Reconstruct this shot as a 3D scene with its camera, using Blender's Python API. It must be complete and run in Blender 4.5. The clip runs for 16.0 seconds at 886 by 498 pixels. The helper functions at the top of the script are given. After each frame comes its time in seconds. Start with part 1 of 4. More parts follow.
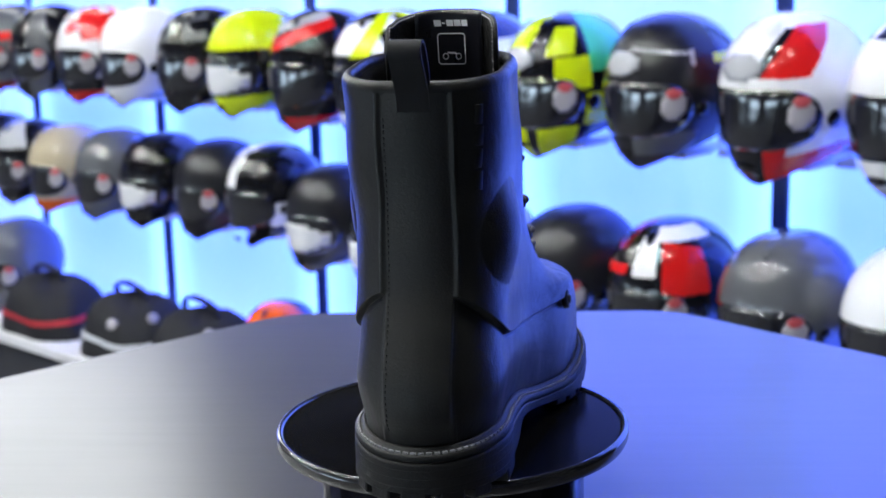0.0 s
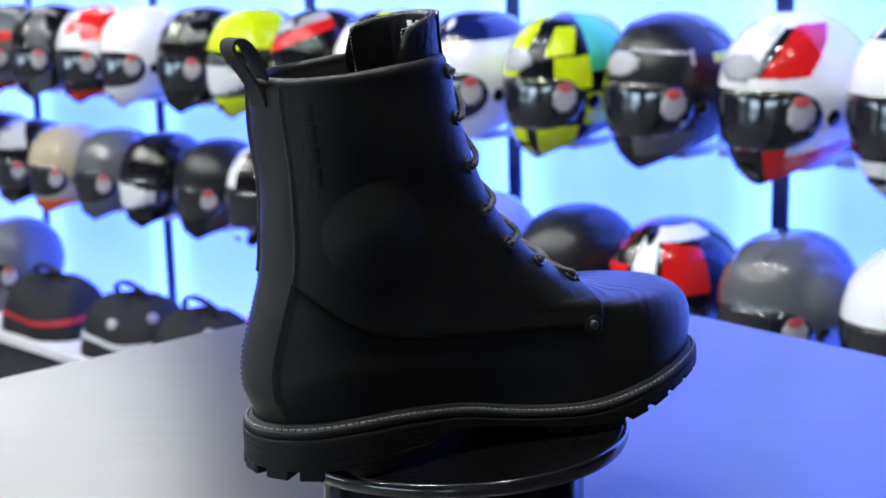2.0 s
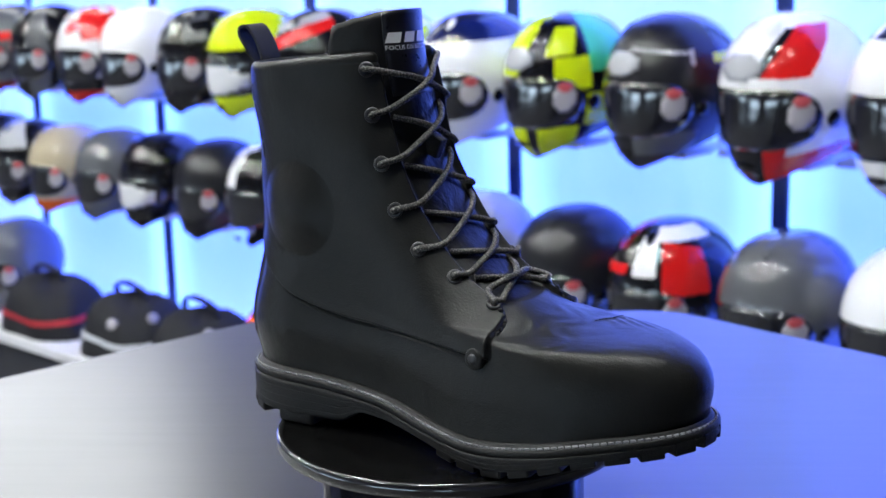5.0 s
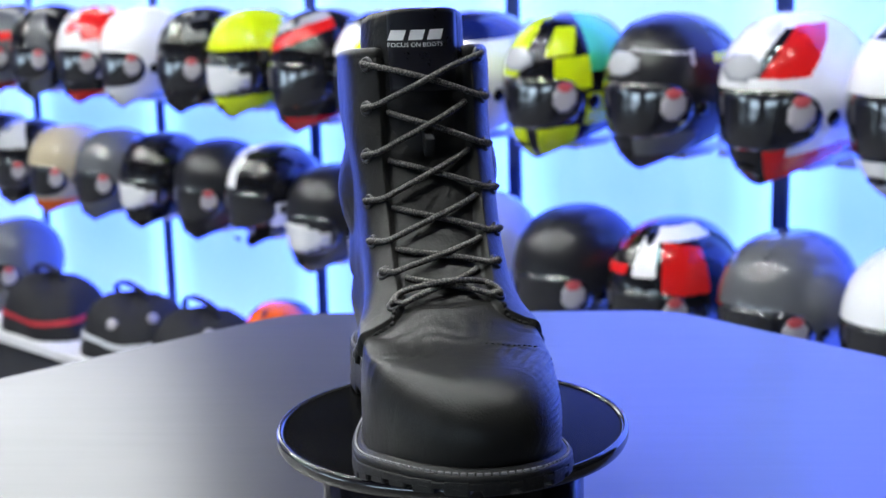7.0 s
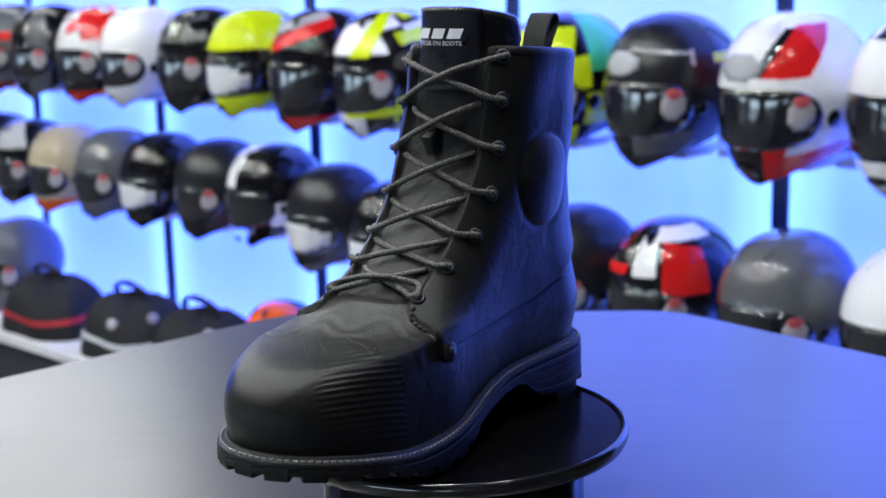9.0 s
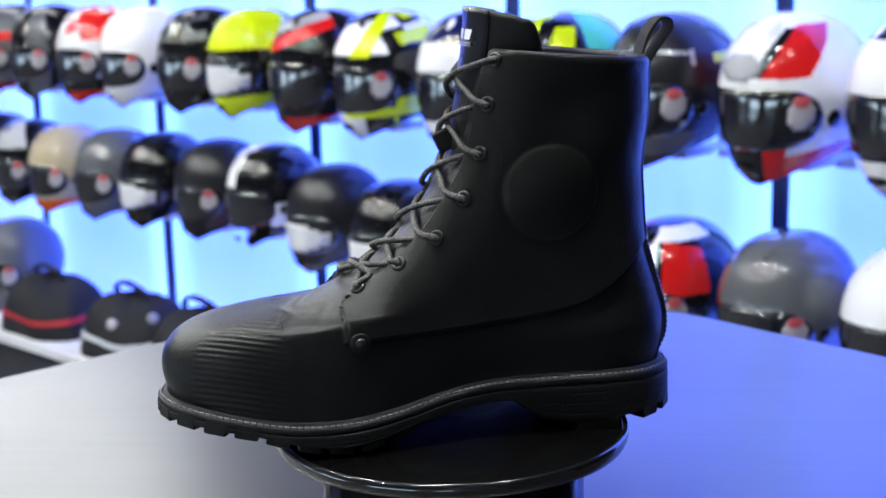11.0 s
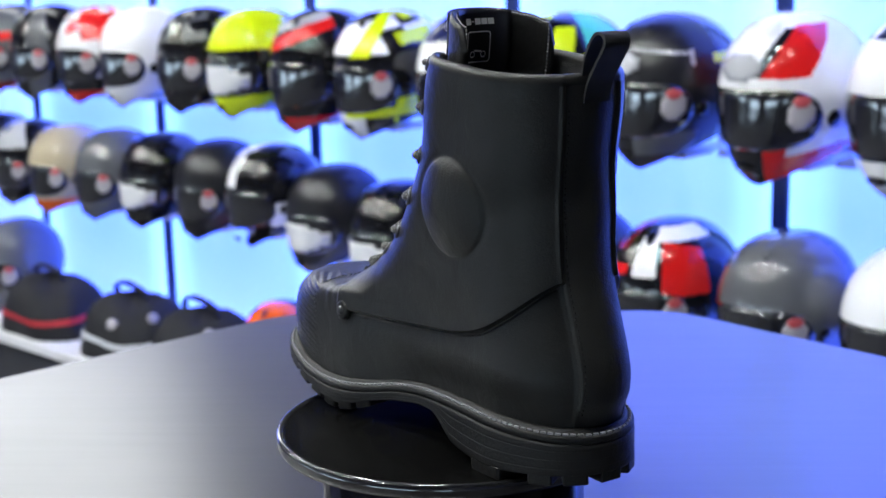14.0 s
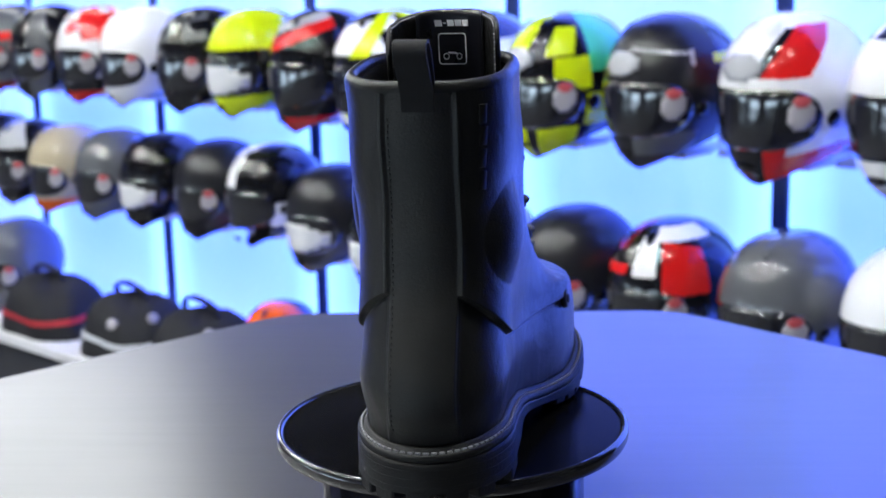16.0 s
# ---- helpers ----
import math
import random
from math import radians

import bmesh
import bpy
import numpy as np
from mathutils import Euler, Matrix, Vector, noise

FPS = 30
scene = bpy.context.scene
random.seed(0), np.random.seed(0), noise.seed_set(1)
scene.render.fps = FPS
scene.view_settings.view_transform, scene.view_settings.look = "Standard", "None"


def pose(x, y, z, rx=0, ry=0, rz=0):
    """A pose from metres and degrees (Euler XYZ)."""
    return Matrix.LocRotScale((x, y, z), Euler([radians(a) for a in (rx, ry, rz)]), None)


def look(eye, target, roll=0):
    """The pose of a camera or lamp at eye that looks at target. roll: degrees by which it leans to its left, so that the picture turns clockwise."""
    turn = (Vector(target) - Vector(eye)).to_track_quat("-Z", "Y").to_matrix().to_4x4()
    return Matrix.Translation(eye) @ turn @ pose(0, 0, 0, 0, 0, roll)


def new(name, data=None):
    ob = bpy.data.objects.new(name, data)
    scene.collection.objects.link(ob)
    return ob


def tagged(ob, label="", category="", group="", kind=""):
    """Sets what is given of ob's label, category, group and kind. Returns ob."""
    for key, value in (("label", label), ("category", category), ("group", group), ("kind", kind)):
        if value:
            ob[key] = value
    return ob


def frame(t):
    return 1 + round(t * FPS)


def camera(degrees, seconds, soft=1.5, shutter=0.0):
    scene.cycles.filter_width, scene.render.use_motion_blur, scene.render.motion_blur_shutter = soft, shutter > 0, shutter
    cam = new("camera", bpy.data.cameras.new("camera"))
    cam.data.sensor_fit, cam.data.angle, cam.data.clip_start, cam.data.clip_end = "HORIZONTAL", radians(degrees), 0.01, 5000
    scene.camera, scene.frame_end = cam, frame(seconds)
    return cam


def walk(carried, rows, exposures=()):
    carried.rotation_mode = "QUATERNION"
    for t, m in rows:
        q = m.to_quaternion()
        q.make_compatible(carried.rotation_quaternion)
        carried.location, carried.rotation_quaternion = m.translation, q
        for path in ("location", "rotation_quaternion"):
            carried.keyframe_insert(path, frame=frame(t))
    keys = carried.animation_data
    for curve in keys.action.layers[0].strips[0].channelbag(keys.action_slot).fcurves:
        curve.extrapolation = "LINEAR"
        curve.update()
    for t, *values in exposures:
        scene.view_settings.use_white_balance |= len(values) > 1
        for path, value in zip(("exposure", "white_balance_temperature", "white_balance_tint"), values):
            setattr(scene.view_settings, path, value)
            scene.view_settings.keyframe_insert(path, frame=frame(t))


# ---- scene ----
# world: turntable axis at x = y = 0, floor at z = 0
TABLE_Z = 0.95
PLATE_Z = 1.025
EYE = Vector((-0.0030, -0.84, PLATE_Z + 0.2869))
PITCH = radians(11.91)
cam = camera(34.8, 16.0)
cam.data.dof.use_dof = True
cam.data.dof.focus_distance = 0.80
cam.data.dof.aperture_fstop = 11.5
STILL = look(EYE, EYE + Vector((0, math.cos(PITCH), -math.sin(PITCH))), -1.461)
walk(cam, [(0, STILL), (16.0, STILL)],
     [(0, .15), (7.4, .15), (8.0, .03), (8.5, -.07), (9.0, -.13), (10.2, -.05), (11.3, .15), (16.0, .15)])

# ---- light ----
world = bpy.data.worlds.new("world")
scene.world = world
world.use_nodes = True
world.node_tree.nodes["Background"].inputs[0].default_value = (0.5, 0.6, 0.8, 1)
world.node_tree.nodes["Background"].inputs[1].default_value = 0.05


# ---- materials ----
def srgb(r, g, b):
    return tuple(((c / 255) / 12.92 if c / 255 < 0.04 else ((c / 255 + 0.055) / 1.055) ** 2.4) for c in (r, g, b)) + (1,)


def mat(name, color, rough=0.5, metal=0.0, vary=0.15, scale=30.0, bump=0.0, bump_scale=200.0, crease=0.0, coat=0.0, spec=0.5, ior=1.5):
    m = bpy.data.materials.new(name)
    m.use_nodes = True
    nt = m.node_tree
    b = nt.nodes["Principled BSDF"]
    color = tuple(color[:3]) + (1,)
    b.inputs["Roughness"].default_value = rough
    b.inputs["Metallic"].default_value = metal
    b.inputs["Coat Weight"].default_value = coat
    b.inputs["Coat Roughness"].default_value = 0.06
    b.inputs["Specular IOR Level"].default_value = spec
    b.inputs["IOR"].default_value = ior
    tc = nt.nodes.new("ShaderNodeTexCoord")
    n1 = nt.nodes.new("ShaderNodeTexNoise")
    n1.inputs["Scale"].default_value, n1.inputs["Detail"].default_value = scale, 5
    nt.links.new(tc.outputs["Object"], n1.inputs["Vector"])
    mix = nt.nodes.new("ShaderNodeMix")
    mix.data_type = "RGBA"
    mix.inputs[6].default_value = tuple(c * (1 - vary) for c in color[:3]) + (1,)
    mix.inputs[7].default_value = tuple(min(1, c * (1 + vary)) for c in color[:3]) + (1,)
    nt.links.new(n1.outputs["Fac"], mix.inputs[0])
    nt.links.new(mix.outputs[2], b.inputs["Base Color"])
    rr = nt.nodes.new("ShaderNodeMapRange")
    rr.inputs[3].default_value, rr.inputs[4].default_value = max(0, rough - 0.08), min(1, rough + 0.08)
    nt.links.new(n1.outputs["Fac"], rr.inputs[0])
    nt.links.new(rr.outputs[0], b.inputs["Roughness"])
    if bump:
        n2 = nt.nodes.new("ShaderNodeTexNoise")
        n2.inputs["Scale"].default_value, n2.inputs["Detail"].default_value = bump_scale, 4
        nt.links.new(tc.outputs["Object"], n2.inputs["Vector"])
        bp = nt.nodes.new("ShaderNodeBump")
        bp.inputs["Strength"].default_value, bp.inputs["Distance"].default_value = bump, 0.001
        nt.links.new(n2.outputs["Fac"], bp.inputs["Height"])
        nt.links.new(bp.outputs[0], b.inputs["Normal"])
        if crease:
            n3 = nt.nodes.new("ShaderNodeTexNoise")
            n3.inputs["Scale"].default_value, n3.inputs["Detail"].default_value, n3.inputs["Distortion"].default_value = 45, 3, 1.2
            nt.links.new(tc.outputs["Object"], n3.inputs["Vector"])
            b3 = nt.nodes.new("ShaderNodeBump")
            b3.inputs["Strength"].default_value, b3.inputs["Distance"].default_value = crease, 0.004
            nt.links.new(n3.outputs["Fac"], b3.inputs["Height"])
            nt.links.new(b3.outputs[0], bp.inputs["Normal"])
    return m


def laminate():
    """Dark table laminate with a faint brushed grain and a few dull specks."""
    m = mat("dark_laminate", (0.030, 0.029, 0.030), 0.36, 0, 0.12, 25, 0, 300, spec=0.8, ior=1.78)
    nt = m.node_tree
    b = nt.nodes["Principled BSDF"]
    tc = nt.nodes.new("ShaderNodeTexCoord")
    mp = nt.nodes.new("ShaderNodeMapping")
    mp.inputs["Scale"].default_value = (6, 140, 6)
    nz = nt.nodes.new("ShaderNodeTexNoise")
    nz.inputs["Scale"].default_value, nz.inputs["Detail"].default_value = 1.0, 6
    nt.links.new(tc.outputs["Object"], mp.inputs["Vector"])
    nt.links.new(mp.outputs[0], nz.inputs["Vector"])
    big = nt.nodes.new("ShaderNodeTexNoise")
    big.inputs["Scale"].default_value, big.inputs["Detail"].default_value = 7, 6
    nt.links.new(tc.outputs["Object"], big.inputs["Vector"])
    add = nt.nodes.new("ShaderNodeMath")
    add.operation = "ADD"
    nt.links.new(nz.outputs["Fac"], add.inputs[0])
    nt.links.new(big.outputs["Fac"], add.inputs[1])
    rr = nt.nodes.new("ShaderNodeMapRange")
    rr.inputs[1].default_value, rr.inputs[2].default_value, rr.inputs[3].default_value, rr.inputs[4].default_value = 0.6, 1.4, 0.28, 0.345
    nt.links.new(add.outputs[0], rr.inputs[0])
    nt.links.new(rr.outputs[0], b.inputs["Roughness"])
    bp = nt.nodes.new("ShaderNodeBump")
    bp.inputs["Strength"].default_value, bp.inputs["Distance"].default_value = 0.05, 0.0006
    nt.links.new(nz.outputs["Fac"], bp.inputs["Height"])
    nt.links.new(bp.outputs[0], b.inputs["Normal"])
    return m


def braid():
    """Round bootlace: dark cord with pale flecks where the strands cross."""
    m = mat("dark_grey_cord", (0.10, 0.095, 0.09), 0.62, 0, 0.5, 900, 0.6, 1500)
    nt = m.node_tree
    b = nt.nodes["Principled BSDF"]
    tc = nt.nodes.new("ShaderNodeTexCoord")
    vo = nt.nodes.new("ShaderNodeTexVoronoi")
    vo.inputs["Scale"].default_value = 800
    nt.links.new(tc.outputs["Object"], vo.inputs["Vector"])
    ramp = nt.nodes.new("ShaderNodeValToRGB")
    e = ramp.color_ramp.elements
    e[0].position, e[0].color = .20, (0.21, 0.20, 0.185, 1)
    e[1].position, e[1].color = .55, (0.045, 0.042, 0.040, 1)
    nt.links.new(vo.outputs["Distance"], ramp.inputs[0])
    nt.links.new(ramp.outputs[0], b.inputs["Base Color"])
    return m


def glow(name, color, strength):
    m = bpy.data.materials.new(name)
    m.use_nodes = True
    b = m.node_tree.nodes["Principled BSDF"]
    b.inputs["Base Color"].default_value = (0.8, 0.8, 0.8, 1)
    b.inputs["Emission Color"].default_value = tuple(color[:3]) + (1,)
    b.inputs["Emission Strength"].default_value = strength
    return m


def panel_light():
    """Backlit acrylic wall panel: pale blue, whiter along the strips at its two edges."""
    m = glow("backlit_panel", (0.3, 0.65, 1.6), 1.0)
    nt = m.node_tree
    b = nt.nodes["Principled BSDF"]
    b.inputs["Roughness"].default_value = 0.4
    b.inputs["Base Color"].default_value = (0.28, 0.34, 0.42, 1)
    tc = nt.nodes.new("ShaderNodeTexCoord")
    sep = nt.nodes.new("ShaderNodeSeparateXYZ")
    nt.links.new(tc.outputs["Object"], sep.inputs[0])
    ab = nt.nodes.new("ShaderNodeMath")
    ab.operation = "ABSOLUTE"
    nt.links.new(sep.outputs[0], ab.inputs[0])
    ramp = nt.nodes.new("ShaderNodeValToRGB")
    e = ramp.color_ramp.elements
    e[0].position, e[0].color = 0.0, (0.21, 0.47, 4.2, 1)
    e[1].position, e[1].color = 0.335, (0.40, 0.96, 3.8, 1)
    mid = ramp.color_ramp.elements.new(0.22)
    mid.color = (0.23, 0.51, 4.1, 1)
    nt.links.new(ab.outputs[0], ramp.inputs[0])
    nz = nt.nodes.new("ShaderNodeTexNoise")
    nz.inputs["Scale"].default_value = 1.7
    nt.links.new(tc.outputs["Object"], nz.inputs["Vector"])
    mr = nt.nodes.new("ShaderNodeMapRange")
    mr.inputs[3].default_value, mr.inputs[4].default_value = 0.94, 1.40
    nt.links.new(nz.outputs["Fac"], mr.inputs[0])
    nt.links.new(ramp.outputs[0], b.inputs["Emission Color"])
    nt.links.new(mr.outputs[0], b.inputs["Emission Strength"])
    return m


M = {
    "leather": mat("black_leather", (0.016, 0.016, 0.0153), 0.35, 0, 0.35, 40, 0.25, 900, crease=0.15, spec=0.23),
    "backstay": mat("backstay_leather", (0.022, 0.022, 0.021), 0.44, 0, 0.3, 50, 0.3, 800, crease=0.12, spec=0.32),
    "tongue": mat("tongue_leather", (0.007, 0.007, 0.007), 0.45, 0, 0.35, 60, 0.4, 300, crease=0.35, spec=0.35),
    "lining": mat("dark_textile_lining", (0.005, 0.005, 0.0055), 0.9, 0, 0.3, 300, 0.4, 1500),
    "satin": mat("glossy_label_fabric", (0.008, 0.008, 0.012), 0.3, 0, 0.2, 100, 0.1, 1500),
    "rubber": mat("sole_rubber", (0.008, 0.008, 0.0083), 0.58, 0, 0.35, 60, 0.35, 600, spec=0.32),
    "stitch": mat("grey_thread", (0.24, 0.24, 0.25), 0.7, 0, 0.3, 400),
    "blackstitch": mat("black_thread", (0.008, 0.008, 0.008), 0.8, 0, 0.3, 400),
    "eyelet": mat("gunmetal_eyelet", (0.075, 0.075, 0.078), 0.36, 0.8, 0.3, 300),
    "lace": braid(),
    "webbing": mat("black_webbing", (0.009, 0.009, 0.01), 0.8, 0, 0.3, 800, 0.6, 2500),
    "silver": mat("silver_print", (0.80, 0.80, 0.82), 0.45, 0.0, 0.1, 300),
    "mark": mat("black_raised_print", (0.006, 0.006, 0.006), 0.42, 0, 0.2, 40, spec=0.4),
    "gloss": mat("gloss_black_plastic", (0.006, 0.006, 0.006), 0.16, 0, 0.2, 20, 0.05, 60),
    "platter": mat("satin_black_disc", (0.004, 0.004, 0.004), 0.20, 0, 0.5, 14, 0.05, 60, spec=0.4, ior=1.07),
    "rim": mat("polished_black_rim", (0.012, 0.012, 0.013), 0.14, 0, 0.2, 20, spec=0.7, ior=1.7),
    "table": laminate(),
    "post": mat("navy_post", (0.02, 0.04, 0.16), 0.4, 0.3, 0.1, 10),
    "white": mat("white_laminate", (0.7, 0.7, 0.72), 0.4, 0, 0.05, 5),
    "plaster": mat("grey_plaster", (0.55, 0.54, 0.52), 0.8, 0, 0.06, 3, 0.2, 80),
    "front": mat("dark_grey_plaster", (0.10, 0.10, 0.11), 0.7, 0, 0.1, 3, 0.2, 80),
    "floor": mat("grey_floor_tile", (0.09, 0.09, 0.095), 0.6, 0, 0.2, 2),
    "dark": mat("dark_cabinet", (0.03, 0.03, 0.035), 0.5, 0, 0.2, 6),
    "panel": panel_light(),
    "table_fill": glow("white_table_fill", (0.95, 0.98, 0.98), 5.8),
    "ceiling": mat("dark_grey_ceiling", (0.11, 0.11, 0.115), 0.8, 0, 0.1, 3),
    # Glow of the unseen panes added for the visors' pale reflections.
    "window": glow("pale_blue_pane_glow", (0.62, 0.82, 1.0), 8.0),
    "navy_wall": mat("dark_blue_wall_paint", (0.012, 0.014, 0.03), 0.7, 0, 0.1, 4),
    "lamp": glow("ceiling_lamp_diffuser", (0.95, 0.98, 0.96), 420.0),
}


# ---- mesh helpers ----
def mesh_of(name, verts, faces, material, smooth=True):
    me = bpy.data.meshes.new(name)
    me.from_pydata([tuple(map(float, v)) for v in verts], [], [tuple(map(int, f)) for f in faces])
    for m in (material if isinstance(material, (list, tuple)) else [material]):
        me.materials.append(m)
    me.polygons.foreach_set("use_smooth", [smooth] * len(me.polygons))
    me.update()
    return me


def part(name, bm, material, parent, label="", smooth=True):
    """One mesh object under a thing or a part."""
    if isinstance(bm, bmesh.types.BMesh):
        me = bpy.data.meshes.new(name)
        bm.to_mesh(me)
        bm.free()
        me.materials.append(material)
        me.polygons.foreach_set("use_smooth", [smooth] * len(me.polygons))
    else:
        me = bm
    ob = new(name, me)
    ob.parent = parent
    if label:
        tagged(ob, label)
    return ob


def box(size, at=(0, 0, 0), bevel=0.004, rot=None, segments=2):
    bm = bmesh.new()
    bmesh.ops.create_cube(bm, size=1)
    bmesh.ops.scale(bm, vec=size, verts=bm.verts)
    if bevel:
        bmesh.ops.bevel(bm, geom=bm.edges[:], offset=bevel, segments=segments, profile=0.7, affect="EDGES")
    if rot:
        bmesh.ops.transform(bm, matrix=rot, verts=bm.verts)
    bmesh.ops.translate(bm, vec=at, verts=bm.verts)
    return bm


def lathe(profile, steps=64):
    """A closed-turned bmesh from (radius, z) pairs."""
    bm = bmesh.new()
    rings = []
    for r, z in profile:
        if r < 1e-6:
            rings.append([bm.verts.new((0, 0, z))])
        else:
            rings.append([bm.verts.new((r * math.cos(2 * math.pi * k / steps), r * math.sin(2 * math.pi * k / steps), z)) for k in range(steps)])
    for a, b in zip(rings, rings[1:]):
        for k in range(steps):
            q = [a[k % len(a)], a[(k + 1) % len(a)], b[(k + 1) % len(b)], b[k % len(b)]]
            q = list(dict.fromkeys(q))
            if len(q) > 2:
                bm.faces.new(q)
    bmesh.ops.recalc_face_normals(bm, faces=bm.faces)
    return bm


def curve(knots):
    """Smooth function through (s, value) pairs."""
    s = np.array([k[0] for k in knots], float)
    v = np.array([k[1] for k in knots], float)
    slope = np.gradient(v, s)

    def f(x):
        x = np.clip(np.asarray(x, float), s[0], s[-1])
        i = np.clip(np.searchsorted(s, x, side="right") - 1, 0, len(s) - 2)
        h = s[i + 1] - s[i]
        t = (x - s[i]) / h
        return ((2 * t ** 3 - 3 * t ** 2 + 1) * v[i] + (t ** 3 - 2 * t ** 2 + t) * h * slope[i]
                + (-2 * t ** 3 + 3 * t ** 2) * v[i + 1] + (t ** 3 - t ** 2) * h * slope[i + 1])
    return f


def step(a, b, x):
    t = np.clip((np.asarray(x, float) - a) / (b - a), 0, 1)
    return t * t * (3 - 2 * t)


def smooth_path(points, n=8):
    """Catmull-Rom through points."""
    p = [Vector(q) for q in points]
    p = [p[0] * 2 - p[1]] + p + [p[-1] * 2 - p[-2]]
    out = []
    for i in range(1, len(p) - 2):
        for k in range(n):
            t = k / n
            a, b, c, d = p[i - 1], p[i], p[i + 1], p[i + 2]
            out.append(0.5 * (2 * b + (c - a) * t + (2 * a - 5 * b + 4 * c - d) * t * t + (3 * b - a - 3 * c + d) * t ** 3))
    return out + [p[-2]]


def tube(path, radius, sides=8, flat=1.0, weave=0.0):
    """A round cord along a path, with closed ends."""
    bm = bmesh.new()
    rings, up = [], Vector((0.13, 0.31, 0.94))
    for i, q in enumerate(path):
        d = (path[min(i + 1, len(path) - 1)] - path[max(i - 1, 0)]).normalized()
        x = d.cross(up).normalized()
        y = d.cross(x).normalized()
        rings.append([bm.verts.new(q + (x * math.cos(a) + y * flat * math.sin(a)) * radius * (1 + weave * (1 if (i + k) % 2 else -1)))
                      for k, a in ((k, 2 * math.pi * k / sides) for k in range(sides))])
    for a, b in zip(rings, rings[1:]):
        for k in range(sides):
            bm.faces.new((a[k], a[(k + 1) % sides], b[(k + 1) % sides], b[k]))
    bm.faces.new(rings[0]), bm.faces.new(rings[-1])
    bmesh.ops.recalc_face_normals(bm, faces=bm.faces)
    return bm


def empty(name, m=None):
    ob = new(name)
    ob.empty_display_size = 0.05
    if m is not None:
        ob.matrix_world = m
    return ob

# ---- the wall of helmets ----
U = Vector((-0.7225, 0.6914, 0))      # along the wall, away to the far end
N = Vector((-0.6914, -0.7225, 0))     # out of the wall, towards the room
WALL_0 = Vector((0.665, 1.940, 0))      # foot of the wall plane below the post nearest the table
BAY = 0.70


def on_wall(a, out, z):
    """A place a metres along the wall from the first post, out metres in front of it."""
    return WALL_0 + U * a + N * out + Vector((0, 0, z))


WALL_TURN = Matrix((U.to_4d()[:3], N.to_4d()[:3], (0, 0, 1))).transposed().to_4x4()


def structure():
    f = new("floor", mesh_of("floor", [(-9, -5, 0), (6, -5, 0), (6, 9, 0), (-9, 9, 0)], [(0, 1, 2, 3)], M["floor"]))
    tagged(f, "grey tiled shop floor", "floor", kind="structure")
    c = part("ceiling", box((15, 14, 0.1), (-1.5, 2, 3.05), 0), M["ceiling"], None)
    tagged(c, "plain dark grey shop ceiling", "ceiling", kind="structure")
    for name, size, at in (("wall_south", (15, 0.1, 3), (-1.5, -5.05, 1.5)), ("wall_west", (0.1, 14, 3), (-9.05, 2, 1.5)),
                           ("wall_east", (0.1, 14, 3), (6.05, 2, 1.5)), ("wall_north", (15, 0.1, 3), (-1.5, 9.05, 1.5))):
        w = part(name, box(size, at, 0), M["plaster"], None)
        tagged(w, "plain grey plaster shop wall", "wall", kind="structure")
    back = part("wall_display", box((16, 0.08, 3), (4, -0.09, 1.5), 0), M["navy_wall"], None)
    back.matrix_world = Matrix.Translation(WALL_0) @ WALL_TURN
    tagged(back, "dark blue wall behind the backlit helmet panels", "wall", kind="structure")
    for k in range(-2, 13):
        # Unseen extra height at k <= 0 is added for the table's blue reflection.
        p = part("wall_panel", box((BAY - 0.035, 0.02, 1.26 if k > 0 else 1.78 if k == 0 else 2.3), (0, 0, -0.47 if k > 0 else -.21 if k == 0 else .05), 0.003), M["panel"], None)
        p.matrix_world = Matrix.Translation(on_wall((k + 0.5) * BAY, -0.03, 1.22)) @ WALL_TURN
        tagged(p, "backlit pale blue acrylic wall panel", "wall panel", "backlit wall panels", kind="structure")
        q = part("wall_post", box((0.036, 0.010, 2.4), (0, 0, 0), 0.002), M["post"], None)
        q.matrix_world = Matrix.Translation(on_wall(k * BAY, -0.016, 1.2)) @ WALL_TURN
        tagged(q, "slim dark blue upright between lit panels", "post", "uprights of the helmet wall", kind="structure")


# Added, unseen glow above the helmets; its reflection whitens the left of the table.
def table_fill_panel(k):
    h = part("added_table_fill", box((BAY - .02, .06, .75), (0, 0, 0), .006), M["table_fill"], None)
    h.matrix_world = Matrix.Translation(on_wall((k + .5) * BAY, .0, 2.42)) @ WALL_TURN
    tagged(h, "added unseen white glow panel that whitens the table's left side", "lightbox", "lightboxes above the helmets", kind="structure")


def downlight(x, y):
    e = empty("downlight", pose(x, y, 3.0))
    part("housing", lathe([(.065, 0), (.082, -.004), (.082, -.012), (.062, -.016), (.060, -.004), (0, -.004)], 32), M["white"], e)
    part("lens", lathe([(0, -.006), (.057, -.006), (.056, -.010), (0, -.012)], 24), M["lamp"], e, "glowing round lens")
    tagged(e, "lit round white recessed ceiling downlight", "downlight", "ceiling downlights")


